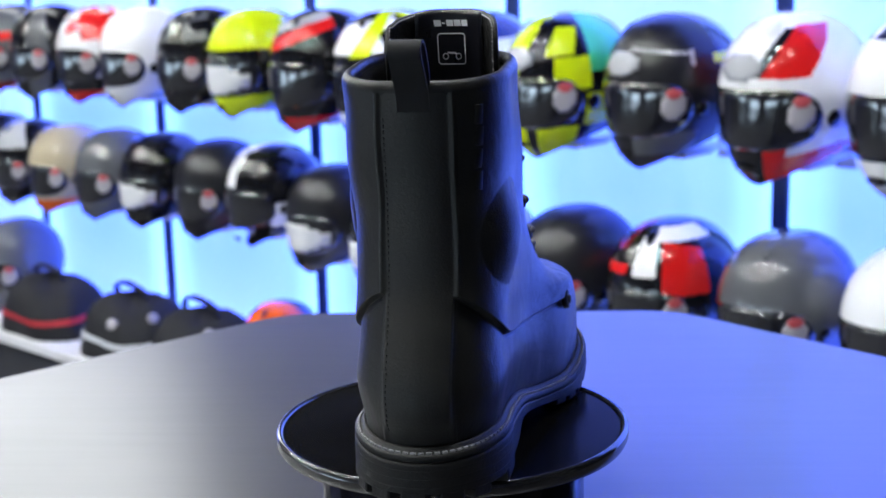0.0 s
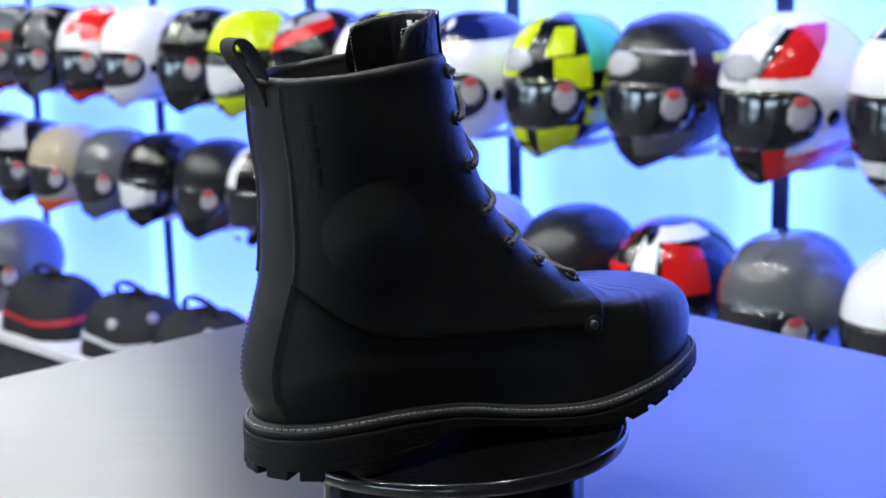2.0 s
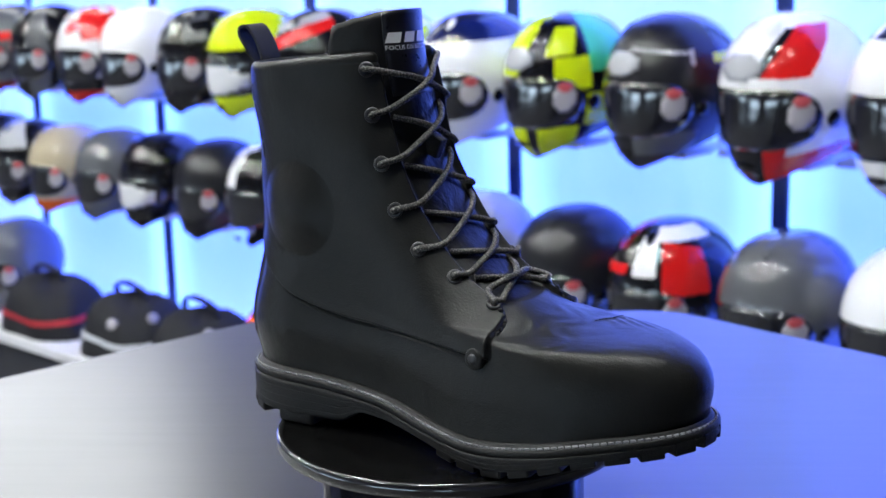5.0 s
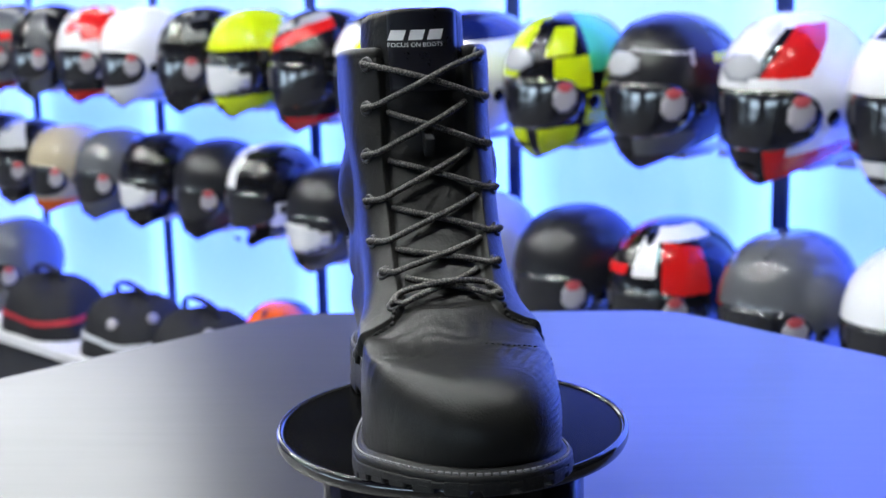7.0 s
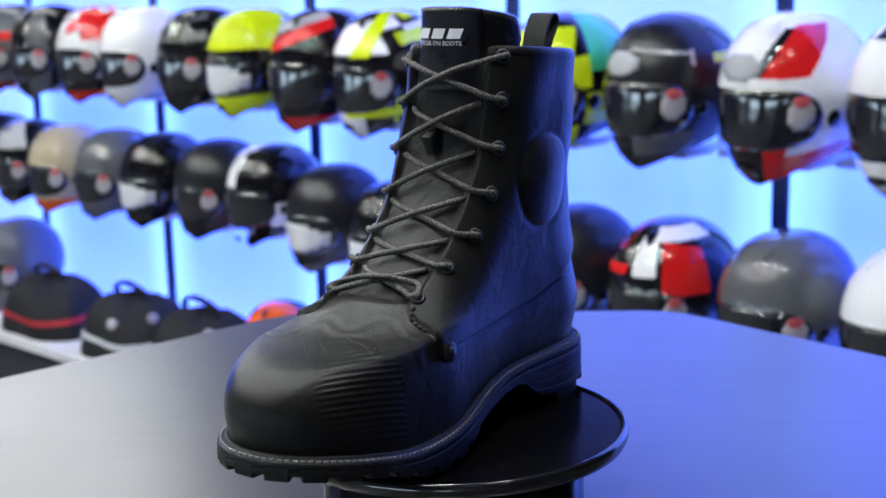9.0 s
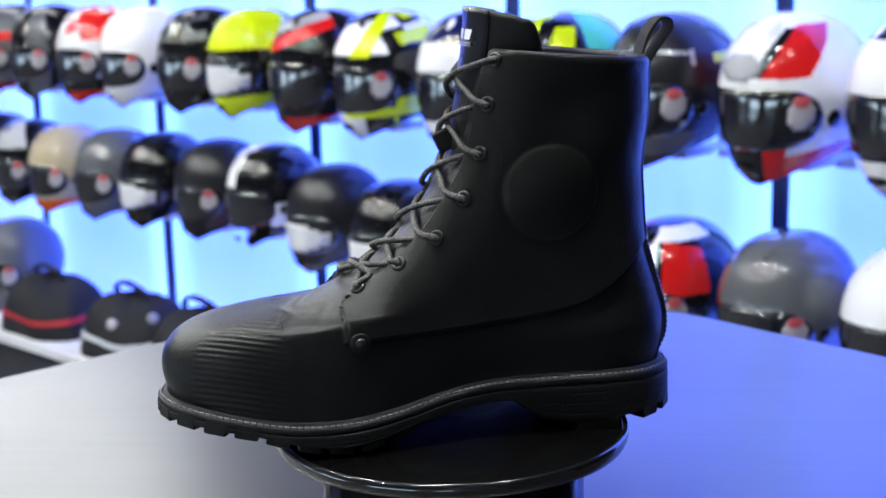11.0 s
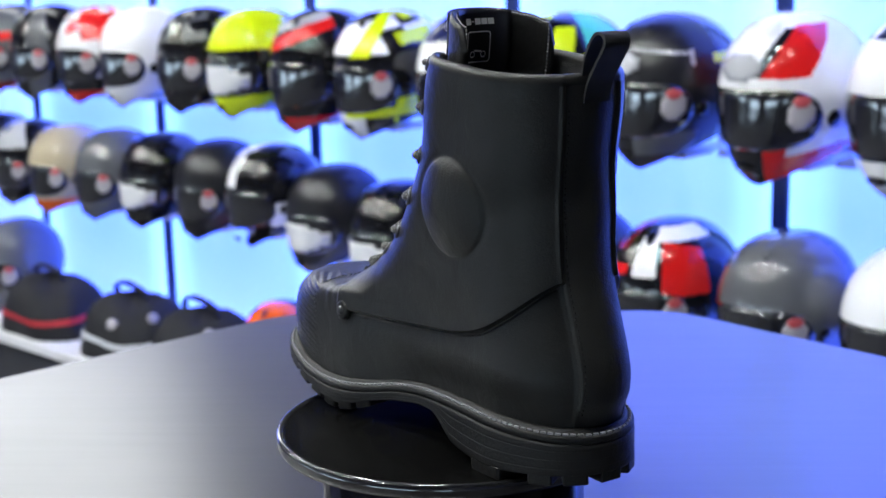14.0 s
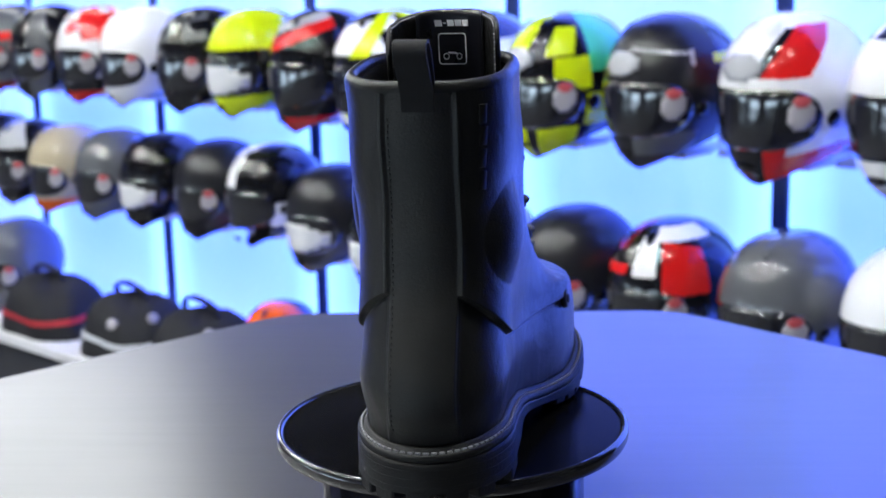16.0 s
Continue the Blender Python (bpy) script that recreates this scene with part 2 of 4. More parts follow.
def table():
    t = empty("display_table", pose(0.0, 0.091, 0, 0, 0, -4))
    r = 0.474 / math.cos(math.pi / 8)
    bm = bmesh.new()
    top = [bm.verts.new((r * math.cos(a), r * math.sin(a), TABLE_Z)) for a in (math.pi / 8 + math.pi / 4 * k for k in range(8))]
    low = [bm.verts.new((v.co.x, v.co.y, TABLE_Z - 0.035)) for v in top]
    bm.faces.new(top), bm.faces.new(low[::-1])
    sides = [bm.faces.new((top[k], low[k], low[(k + 1) % 8], top[(k + 1) % 8])) for k in range(8)]
    bmesh.ops.recalc_face_normals(bm, faces=bm.faces)
    upright = [e for e in bm.edges if abs(e.verts[0].co.z - e.verts[1].co.z) > 0.01]
    bmesh.ops.bevel(bm, geom=upright, offset=0.035, segments=8, profile=0.5, affect="EDGES")
    rim = [e for e in bm.edges if abs(e.verts[0].co.z - e.verts[1].co.z) < 1e-5 and len(e.link_faces) == 2 and e.calc_face_angle(0) > 1]
    bmesh.ops.bevel(bm, geom=rim, offset=0.004, segments=3, profile=0.5, affect="EDGES")
    part("tabletop", bm, M["table"], t, smooth=False)
    part("column", lathe([(0, 0.03), (0.09, 0.03), (0.06, 0.06), (0.05, 0.2), (0.05, 0.9), (0.2, 0.915), (0, 0.915)]), M["dark"], t)
    part("foot", lathe([(0, 0), (0.32, 0), (0.32, 0.015), (0.1, 0.03), (0, 0.03)]), M["dark"], t)
    tagged(t, "dark laminate octagonal display table with rounded corners", "table")


def visor_glow_panes():
    """Added, unseen glowing panes across the room, mirrored as pale rows in the visors."""
    for k in range(5):
        w = part("window_1", box((2.0, .02, .24), (0, 0, 0), .004), M["window"], None)
        w.name = "window_%d" % (k + 1)
        w.matrix_world = Matrix.Translation(on_wall(-4.4 + 3.2 * k, 5.6, .26)) @ WALL_TURN
        tagged(w, "added unseen pale blue glow pane mirrored in the visors", "window", "shop windows", kind="structure")
    b = part("wall_front", box((14, .1, 3), (0, 0, 1.5), 0), M["front"], None)
    b.matrix_world = Matrix.Translation(on_wall(2, 5.68, 0)) @ WALL_TURN
    tagged(b, "plain dark grey shop front wall", "wall", kind="structure")


structure()
visor_glow_panes()
# The third row is added, unseen fill for the boot's camera-facing side.
for row, out in ((0, 1.5), (1, 2.5), (2, 3.6)):
    for k in range(7):
        q = on_wall(-1.3 + .9 * k + .4 * row, out, 0)
        downlight(q.x, q.y)
for k in range(3, 10):
    table_fill_panel(k)
table()

# ---- the boot: toe towards +x, its left (inner) side towards +y, origin on the turntable's axis ----
BACK_X = curve([(0, -.1345), (.06, -.1380), (.12, -.1388), (.18, -.1378), (.24, -.1358), (.30, -.1328), (.36, -.1296), (.42, -.1265),
                (.48, -.1240), (.55, -.1225), (.70, -.1220), (.86, -.1235), (.94, -.1245), (1, -.1250)])
BACK_Z = curve([(0, .034), (.06, .048), (.12, .060), (.18, .068), (.24, .076), (.30, .085), (.36, .095), (.42, .105), (.48, .116),
                (.55, .130), (.62, .146), (.70, .163), (.78, .180), (.86, .197), (.94, .212), (1, .221)])
FRONT_X = curve([(0, .1708), (.06, .1745), (.12, .1737), (.18, .1666), (.24, .1525), (.30, .128), (.36, .100), (.42, .074), (.48, .052),
                 (.55, .031), (.62, .014), (.70, .001), (.78, -.006), (.86, -.011), (.94, -.015), (1, -.019)])
FRONT_Z = curve([(0, .031), (.06, .044), (.12, .0565), (.18, .0672), (.24, .0742), (.30, .0758), (.36, .0780), (.42, .0868), (.48, .1000),
                 (.55, .1185), (.62, .139), (.70, .161), (.78, .182), (.86, .202), (.94, .219), (1, .228)])
PLAN = curve([(-.145, .040), (-.10, .0420), (-.06, .0400), (-.02, .0395), (.02, .0445), (.06, .0515), (.10, .0525), (.13, .0505), (.18, .048)])
SHAFT = curve([(0, .0422), (.3, .0400), (.6, .0396), (.8, .0414), (1, .0426)])
FRONT_ROUND = curve([(0, .075), (.12, .078), (.24, .078), (.36, .070), (.48, .058), (.6, .050), (1, .050)])
WELT_OUT = curve([(-.145, .0300), (-.12, .0308), (-.10, .0316), (-.07, .0306), (-.04, .0276), (-.02, .0250), (0, .0212), (.02, .0183), (.04, .0168),
                  (.055, .0164), (.07, .0174), (.09, .0204), (.106, .0232), (.126, .0268), (.148, .0300), (.185, .0330)])
WELT_IN = curve([(-.145, .0300), (-.12, .0315), (-.10, .0328), (-.08, .0333), (-.0575, .0336), (-.035, .0334), (-.013, .0324), (.009, .0292), (.03, .0243),
                 (.053, .0205), (.075, .0184), (.0986, .0191), (.1345, .0250), (.165, .0302), (.185, .0330)])
SEAM_Z = curve([(-.135, .122), (-.118, .109), (-.104, .096), (-.085, .0835), (-.055, .0745), (-.02, .0705), (.07, .066)])
CENTRE_Y = curve([(-.145, -.0090), (0, -.0087), (.05, -.0115), (.10, -.0133), (.14, -.0110), (.18, -.0082)])


def two_sided(outer, inner):
    """A height along the foot that differs between its outer (-y) and its inner side."""
    def f(x, y):
        w = np.clip((np.asarray(y, float) - CENTRE_Y(x)) / .045, -1, 1) * .5 + .5
        return outer(x) * (1 - w) + inner(x) * w
    return f


WELT_Z = two_sided(WELT_OUT, WELT_IN)


def cap(t, n):
    t = np.clip(t, 0, 1)
    return np.clip(1 - (1 - t) ** n, 0, 1) ** (1 / n)


def boot_ring(s, x01, side=1):
    """Bare last of the boot: x, half width and z at level s, at the shares x01 of its length."""
    xb, xf = BACK_X(s), FRONT_X(s)
    x = xb + (xf - xb) * x01
    low = 1 - step(.30, .62, s)
    w = PLAN(x) * low + SHAFT(s) * (1 - low)
    w = w * (1 - .05 * step(.08, .3, s) * low) * (1 - .10 * (1 - step(0, .14, s)) * (1 - step(-.02, .06, x)))
    y = w * cap((x - xb) / (.056 - .010 * step(.5, .9, s)), 2.08) * cap((xf - x) / FRONT_ROUND(s), 2.65 - .50 * low)
    lin0 = BACK_Z(0) + (FRONT_Z(0) - BACK_Z(0)) * x01
    z = BACK_Z(s) + (FRONT_Z(s) - BACK_Z(s)) * step(.0, 1.0, x01) ** .8 * 1.0
    z = z + (WELT_Z(x, CENTRE_Y(x) + side * y) - lin0) * np.clip(1 - s / .34, 0, 1) ** 1.3 * (x01 > -1)
    return x, y, z


def boot_grid(levels, around):
    s = np.linspace(0, 1, levels)[:, None]
    half = (1 - np.cos(np.linspace(0, math.pi, around // 2 + 1))) / 2
    x01 = np.concatenate([half, half[-2:0:-1]])[None, :]
    side = np.concatenate([np.ones(len(half)), -np.ones(len(half) - 2)])[None, :]
    x, y, z = boot_ring(np.repeat(s, x01.shape[1], 1), np.repeat(x01, levels, 0), side)
    return np.stack([x, CENTRE_Y(x) + side * y, z], -1)


def grid_normals(p):
    du = np.roll(p, -1, 1) - np.roll(p, 1, 1)
    dv = np.gradient(p, axis=0)
    n = np.cross(du, dv)
    n[:, 0] = n[:, 1] * .5 + n[:, -1] * .5
    length = np.linalg.norm(n, axis=2, keepdims=True)
    n = n / np.maximum(length, 1e-12)
    if n[p.shape[0] // 2, p.shape[1] // 4, 1] < 0:
        n = -n
    return n


def leather_masks(p):
    x, y, z = p[..., 0], p[..., 1], p[..., 2]
    dy = np.abs(y - CENTRE_Y(x))
    throat = np.where(z > .10, .0262, .0262 - .002 * step(.10, .085, z))
    e1 = np.where(x < -.07, 1.0, dy - throat)
    r = .014
    corner = np.hypot(np.maximum(0, r - e1), np.maximum(0, r - (.0685 - x)))
    quarter = step(-.0009, .0009, r - corner)
    quarter = quarter * step(-.0009, .0009, z - SEAM_Z(x))
    stay = step(-.0008, .0008, .0172 - np.abs(y + .0106)) * step(-.09, -.1, x)
    return quarter * (1 - stay), stay


def throat_mask(p):
    """The tongue lies lower than the two facings."""
    x, y, z = p[..., 0], p[..., 1], p[..., 2]
    dy = np.abs(y - CENTRE_Y(x))
    return step(.0275, .0235, dy) * step(.0895, .0935, z) * step(-.075, -.06, x)


def relief(p):
    x, y, z = p[..., 0], p[..., 1], p[..., 2]
    quarter, stay = leather_masks(p)
    d = -.0022 * throat_mask(p) + .0033 * quarter + .0021 * stay * step(.036, .05, z)
    low_edge = np.exp(-((z - SEAM_Z(x) + .0016) / .0009) ** 2) * step(.070, .066, x) * (1 - stay)
    d = d - .0007 * low_edge * (np.abs(y + .0106) > .0205)
    # the edge of the back strip is a narrow rolled bead
    d = d + .0009 * np.exp(-((np.abs(y + .0106) - .0181) / .0012) ** 2) * step(-.09, -.1, x)
    # round ankle pads
    for cx, cz, sign in ((-.076, .137, -1), (-.056, .147, 1)):
        r = np.hypot(x - cx, z - cz)
        on = (sign * (y + .008) > .01)
        d = d + on * (.0003 * step(.0287, .0262, r) + .0056 * np.clip(1 - (r / .0287) ** 2, 0, 1) - .0004 * np.exp(-((r - .0300) / .0024) ** 2)
                      if sign > 0 else .0060 * np.clip(1 - (r / .0295) ** 2, 0, 1) ** 1.25)
    # ribbed pad on the inner side of the toe
    ribs = step(.1015, .1035, x - .004 * np.sin(np.clip((y - .002) / .036, 0, 1) * math.pi)) * step(.168, .146, x) * step(.002, .010, y - .36 * np.maximum(0, x - .112)) * step(.024, .03, z)
    d = d + .00022 * ribs * np.sin(2 * math.pi * (z - .26 * x - .42 * y) / .0037)
    # soft creases over the instep and slack in the shaft
    d = d + .00016 * step(.068, .082, x) * step(.125, .100, x) * np.sin(x * 430 + 60 * y + 2.2 * np.sin(y * 170) + 1.5 * np.sin(x * 190 - y * 90)) * step(.056, .072, z)
    d = d + .0008 * np.sin(z * 95 + x * 40 + 1.3 * np.tanh((y + .0085) / .025)) * step(.11, .16, z) * step(.235, .2, z)
    return d


class Surface:
    """The finished outer skin of the boot, for placing parts on it."""

    def __init__(self, levels=330, around=640):
        bare = boot_grid(levels, around)
        # the toe is one soft dome
        soft = step(.085, .125, bare[..., :1])
        soft[0] = soft[-1] = 0
        for _ in range(45):
            bare = bare + soft * .5 * ((np.roll(bare, 1, 0) + np.roll(bare, -1, 0)) / 2 - bare)
        n = grid_normals(bare)
        self.p = bare + n * relief(bare)[..., None]
        self.n = grid_normals(self.p)
        self.bare, self.bare_n = bare, n

    def near(self, x, z, side, off=0.0):
        on = side * (self.p[..., 1] - CENTRE_Y(self.p[..., 0])) >= 0
        d = np.hypot(self.p[..., 0] - x, self.p[..., 2] - z) + np.where(on, 0, 9)
        i = np.unravel_index(np.argmin(d), d.shape)
        return Vector(self.p[i] + self.n[i] * off), Vector(self.n[i])

    def nearest(self, x, y, z, off=0.0):
        d = np.linalg.norm(self.p - np.array([x, y, z]), axis=2)
        i = np.unravel_index(np.argmin(d), d.shape)
        return Vector(self.p[i] + self.n[i] * off), Vector(self.n[i])

    def front(self, y, z, off=0.0):
        d = np.hypot(self.p[..., 1] - y, self.p[..., 2] - z) + np.where(self.p[..., 0] > -.045, 0, 9)
        i = np.unravel_index(np.argmin(d), d.shape)
        return Vector(self.p[i] + self.n[i] * off), Vector(self.n[i])


def patch(name, surf, keep, material, parent, label=""):
    """The faces of the skin that are kept, as a mesh of their own with the skin's normals."""
    m, n = surf.p.shape[:2]
    i, j = np.nonzero(keep)
    j2 = (j + 1) % n
    quads = np.stack([i * n + j, i * n + j2, (i + 1) * n + j2, (i + 1) * n + j], 1)[:, ::-1]
    used, inv = np.unique(quads.ravel(), return_inverse=True)
    me = bpy.data.meshes.new(name)
    me.from_pydata(surf.p.reshape(-1, 3)[used].tolist(), [], inv.reshape(-1, 4).tolist())
    me.materials.append(material)
    me.polygons.foreach_set("use_smooth", [True] * len(me.polygons))
    me.normals_split_custom_set_from_vertices(surf.n.reshape(-1, 3)[used].tolist())
    return part(name, me, material, parent, label)


def outline(off, n=360):
    """The foot's plan at the welt, moved out by off; n points from the heel round the inner side."""
    half = (1 - np.cos(np.linspace(0, math.pi, 241))) / 2
    x, y, _ = boot_ring(np.full(half.shape, .02), half)
    ring = np.concatenate([np.stack([x, CENTRE_Y(x) + y], 1), np.stack([x, CENTRE_Y(x) - y], 1)[-2:0:-1]])
    seg = np.linalg.norm(np.roll(ring, -1, 0) - ring, axis=1)
    at = np.concatenate([[0], np.cumsum(seg)])
    t = np.linspace(0, at[-1], n, endpoint=False)
    closed = np.vstack([ring, ring[:1]])
    q = np.stack([np.interp(t, at, closed[:, 0]), np.interp(t, at, closed[:, 1])], 1)
    for _ in range(4):
        q = (np.roll(q, 1, 0) + 2 * q + np.roll(q, -1, 0)) / 4
    d = np.roll(q, -1, 0) - np.roll(q, 1, 0)
    d /= np.linalg.norm(d, axis=1, keepdims=True)
    nrm = np.stack([d[:, 1], -d[:, 0]], 1)
    if ((q + nrm * .01)[:, 0].max()) < q[:, 0].max():
        nrm = -nrm
    return q + nrm * off, nrm


SOLE_OUT = curve([(-.145, .0052), (-.12, .0036), (-.06, .0034), (-.048, .0044), (-.036, .0120), (-.02, .0124), (0, .0105), (.02, .0075), (.04, .0045), (.06, .0028),
                  (.075, .0032), (.0871, .0057), (.1046, .0104), (.1237, .0158), (.145, .0198), (.165, .0222), (.19, .0245)])
SOLE_IN = curve([(-.145, .0052), (-.12, .0036), (-.055, .0034), (-.048, .0056), (-.040, .0125), (-.032, .0192), (-.020, .0212), (0, .0190), (.0268, .0138), (.045, .0080),
                 (.06, .0042), (.075, .0034), (.09, .0058), (.1068, .0100), (.1219, .0146), (.1467, .0186), (.165, .0215), (.19, .0245)])
SOLE_Z = two_sided(SOLE_OUT, SOLE_IN)


def rings_mesh(name, rings, material, close=True):
    n = len(rings[0])
    verts = np.concatenate(rings)
    faces = []
    for k in range(len(rings) - 1):
        for j in range(n):
            faces.append((k * n + j, k * n + (j + 1) % n, (k + 1) * n + (j + 1) % n, (k + 1) * n + j))
    if close:
        faces.append(tuple(range(n))[::-1])
        faces.append(tuple((len(rings) - 1) * n + j for j in range(n)))
    me = mesh_of(name, verts, faces, material)
    b = bmesh.new()
    b.from_mesh(me)
    bmesh.ops.recalc_face_normals(b, faces=b.faces)
    b.to_mesh(me)
    b.free()
    return me


def boot_sole(boot):
    def ring(off, z):
        q, _ = outline(off)
        return np.column_stack([q, z(q[:, 0], q[:, 1])])

    # welt: a flat strip with a rounded edge
    part("welt", rings_mesh("welt", [ring(-.004, lambda x, y: WELT_Z(x, y) - .004), ring(-.001, lambda x, y: WELT_Z(x, y) + .0012), ring(.0008, lambda x, y: WELT_Z(x, y) + .0022),
                                     ring(.0022, lambda x, y: WELT_Z(x, y) + .0012), ring(.0030, lambda x, y: WELT_Z(x, y) - .0006), ring(.0052, lambda x, y: WELT_Z(x, y) - .0008),
                                     ring(.0060, lambda x, y: WELT_Z(x, y) - .0016), ring(.0063, lambda x, y: WELT_Z(x, y) - .0034), ring(.0058, lambda x, y: WELT_Z(x, y) - .0050),
                                     ring(0, lambda x, y: WELT_Z(x, y) - .0055)], M["rubber"], False), M["rubber"], boot, "black rubber welt with a stitched groove")
    # midsole with scored lines round it
    prof = [(.0040, .0), (.0060, .03), (.0064, .10)]
    for k in range(3):
        a = .20 + .23 * k
        prof += [(.0064, a - .02), (.0064, a), (.0061, a + .008), (.0064, a + .016), (.0064, a + .036)]
    prof += [(.0066, .80), (.0063, .86), (.004, .89), (-.02, .90)]
    rings = [ring(o, (lambda a: (lambda x, y: (WELT_Z(x, y) - .005) * (1 - a) + SOLE_Z(x, y) * a))(a)) for o, a in prof]
    part("midsole", rings_mesh("midsole", rings, M["rubber"]), M["rubber"], boot)
    # tread lugs along the edge of the sole
    q, nrm = outline(.0045)
    seg = np.linalg.norm(np.roll(q, -1, 0) - q, axis=1).mean()
    pitch = max(1, round(.0185 / seg))
    shape = box((.0142, .018, .0082), (0, 0, 0), .0022, segments=3)
    lug = bpy.data.meshes.new("tread_lug")
    shape.to_mesh(lug)
    shape.free()
    lug.materials.append(M["rubber"])
    for k in range(0, len(q), pitch):
        x, y = q[k]
        if -.054 < x < .030 or (x < -.054 and k // pitch % 2 and abs(nrm[k][0]) < .5):
            continue
        t = Vector((-nrm[k][1], nrm[k][0], 0))
        t.z = float(SOLE_Z(x + t.x * .004, y) - SOLE_Z(x - t.x * .004, y)) / .008
        t.normalize()
        o = Vector((nrm[k][0], nrm[k][1], 0))
        up = t.cross(o).normalized()
        if up.z < 0:
            up, t = -up, -t
        ob = part("tread_lug", lug, None, boot)
        m = Matrix((t, o, up)).transposed().to_4x4()
        m.translation = Vector((x, y, float(SOLE_Z(x, y)) + .0014)) - o * .0072
        ob.matrix_local = m @ Matrix.Diagonal((1.9 if x < -.054 and abs(nrm[k][0]) < .5 else 1, 1, 1, 1))
    # welt stitches
    q, nrm = outline(.0042)
    body = box((.0031, .0013, .0014), (0, 0, 0), .0003, segments=1)
    st = bpy.data.meshes.new("stitch")
    body.to_mesh(st)
    body.free()
    st.materials.append(M["stitch"])
    count = 190
    for k in range(count):
        u = k / count * len(q)
        i, fr = int(u) % len(q), u % 1
        p = q[i] * (1 - fr) + q[(i + 1) % len(q)] * fr
        t = Vector((-nrm[i][1], nrm[i][0], 0))
        t.z = float(WELT_Z(p[0] + t.x * .003, p[1]) - WELT_Z(p[0] - t.x * .003, p[1])) / .006
        t.normalize()
        o = Vector((nrm[i][0], nrm[i][1], 0))
        ob = part("stitch", st, None, boot)
        m = Matrix((t, o, t.cross(o).normalized())).transposed().to_4x4()
        m.translation = Vector((p[0], p[1], float(WELT_Z(p[0], p[1])) - .0003))
        ob.matrix_local = m


TONGUE_TOP = curve([(0, .2540), (.35, .2535), (.6, .2515), (.85, .2475), (.96, .2425), (1, .2330)])


def tongue_at(a, v, off=0.0):
    """A place on the standing tongue: a from -1 (outer side) to 1, v from 0 (root) to 1 (top edge)."""
    ab = abs(a)
    z = .165 + (float(TONGUE_TOP(ab)) - .165) * v
    lean = -.0045 - .012 * step(.165, .25, z)
    x = lean - .036 * ab ** 2.3 + off
    y = -.0100 + (.0322 + off * .5) * math.sin(a * 1.35) / math.sin(1.35)
    return Vector((x, y, z))


def boot_tongue(boot):
    n, m = 40, 26
    verts, faces = [], []
    for layer, off in ((0, 0.0), (1, -.0045)):
        for i in range(m + 1):
            for j in range(n + 1):
                v = i / m
                p = tongue_at(-1 + 2 * j / n, v, off)
                if v > .93:
                    p.x += (.0022 if layer else -.0018) * ((v - .93) / .07) ** 2
                verts.append(p)
    idx = lambda l, i, j: l * (m + 1) * (n + 1) + i * (n + 1) + j
    for l in (0, 1):
        for i in range(m):
            for j in range(n):
                f = (idx(l, i, j), idx(l, i, j + 1), idx(l, i + 1, j + 1), idx(l, i + 1, j))
                faces.append(f if l == 0 else f[::-1])
    for i in range(m):
        faces.append((idx(0, i, 0), idx(0, i + 1, 0), idx(1, i + 1, 0), idx(1, i, 0)))
        faces.append((idx(0, i, n), idx(1, i, n), idx(1, i + 1, n), idx(0, i + 1, n)))
    for j in range(n):
        faces.append((idx(0, m, j), idx(0, m, j + 1), idx(1, m, j + 1), idx(1, m, j)))
    tongue = part("tongue", mesh_of("tongue", verts, faces, M["tongue"]), None, boot, "padded black leather tongue standing above the collar")

    def strip(name, a0, a1, v0, v1, off, material, thick=.0008, label=""):
        vs, fs, k = [], [], 14
        for l in (0, 1):
            for i in range(k + 1):
                for j in range(k + 1):
                    vs.append(tongue_at(a0 + (a1 - a0) * j / k, v0 + (v1 - v0) * i / k, off + (thick if l else 0)))
        g = lambda l, i, j: l * (k + 1) ** 2 + i * (k + 1) + j
        for l in (0, 1):
            for i in range(k):
                for j in range(k):
                    f = (g(l, i, j), g(l, i, j + 1), g(l, i + 1, j + 1), g(l, i + 1, j))
                    fs.append(f if l else f[::-1])
        for i in range(k):
            fs += [(g(0, i, 0), g(1, i, 0), g(1, i + 1, 0), g(0, i + 1, 0)), (g(0, i, k), g(0, i + 1, k), g(1, i + 1, k), g(1, i, k)),
                   (g(0, 0, i), g(0, 0, i + 1), g(1, 0, i + 1), g(1, 0, i)), (g(0, k, i), g(1, k, i), g(1, k, i + 1), g(0, k, i + 1))]
        return part(name, mesh_of(name, vs, fs, material), None, tongue, label)

    strip("label_band", -.47, .56, .45, 1.003, .0004, M["satin"], .0009, "glossy black woven label band")
    strip("inner_label", -.50, .52, .45, 1.0, -.0058, M["satin"], .0009, "glossy black inner label")
    return tongue


def open_front(me):
    """Takes away what crosses the lace opening."""
    b = bmesh.new()
    b.from_mesh(me)
    cut = [f for f in b.faces if f.calc_center_median().x > -.06 and abs(f.calc_center_median().y + .0085) < .0245]
    bmesh.ops.delete(b, geom=cut, context="FACES")
    b.to_mesh(me)
    b.free()
    return me


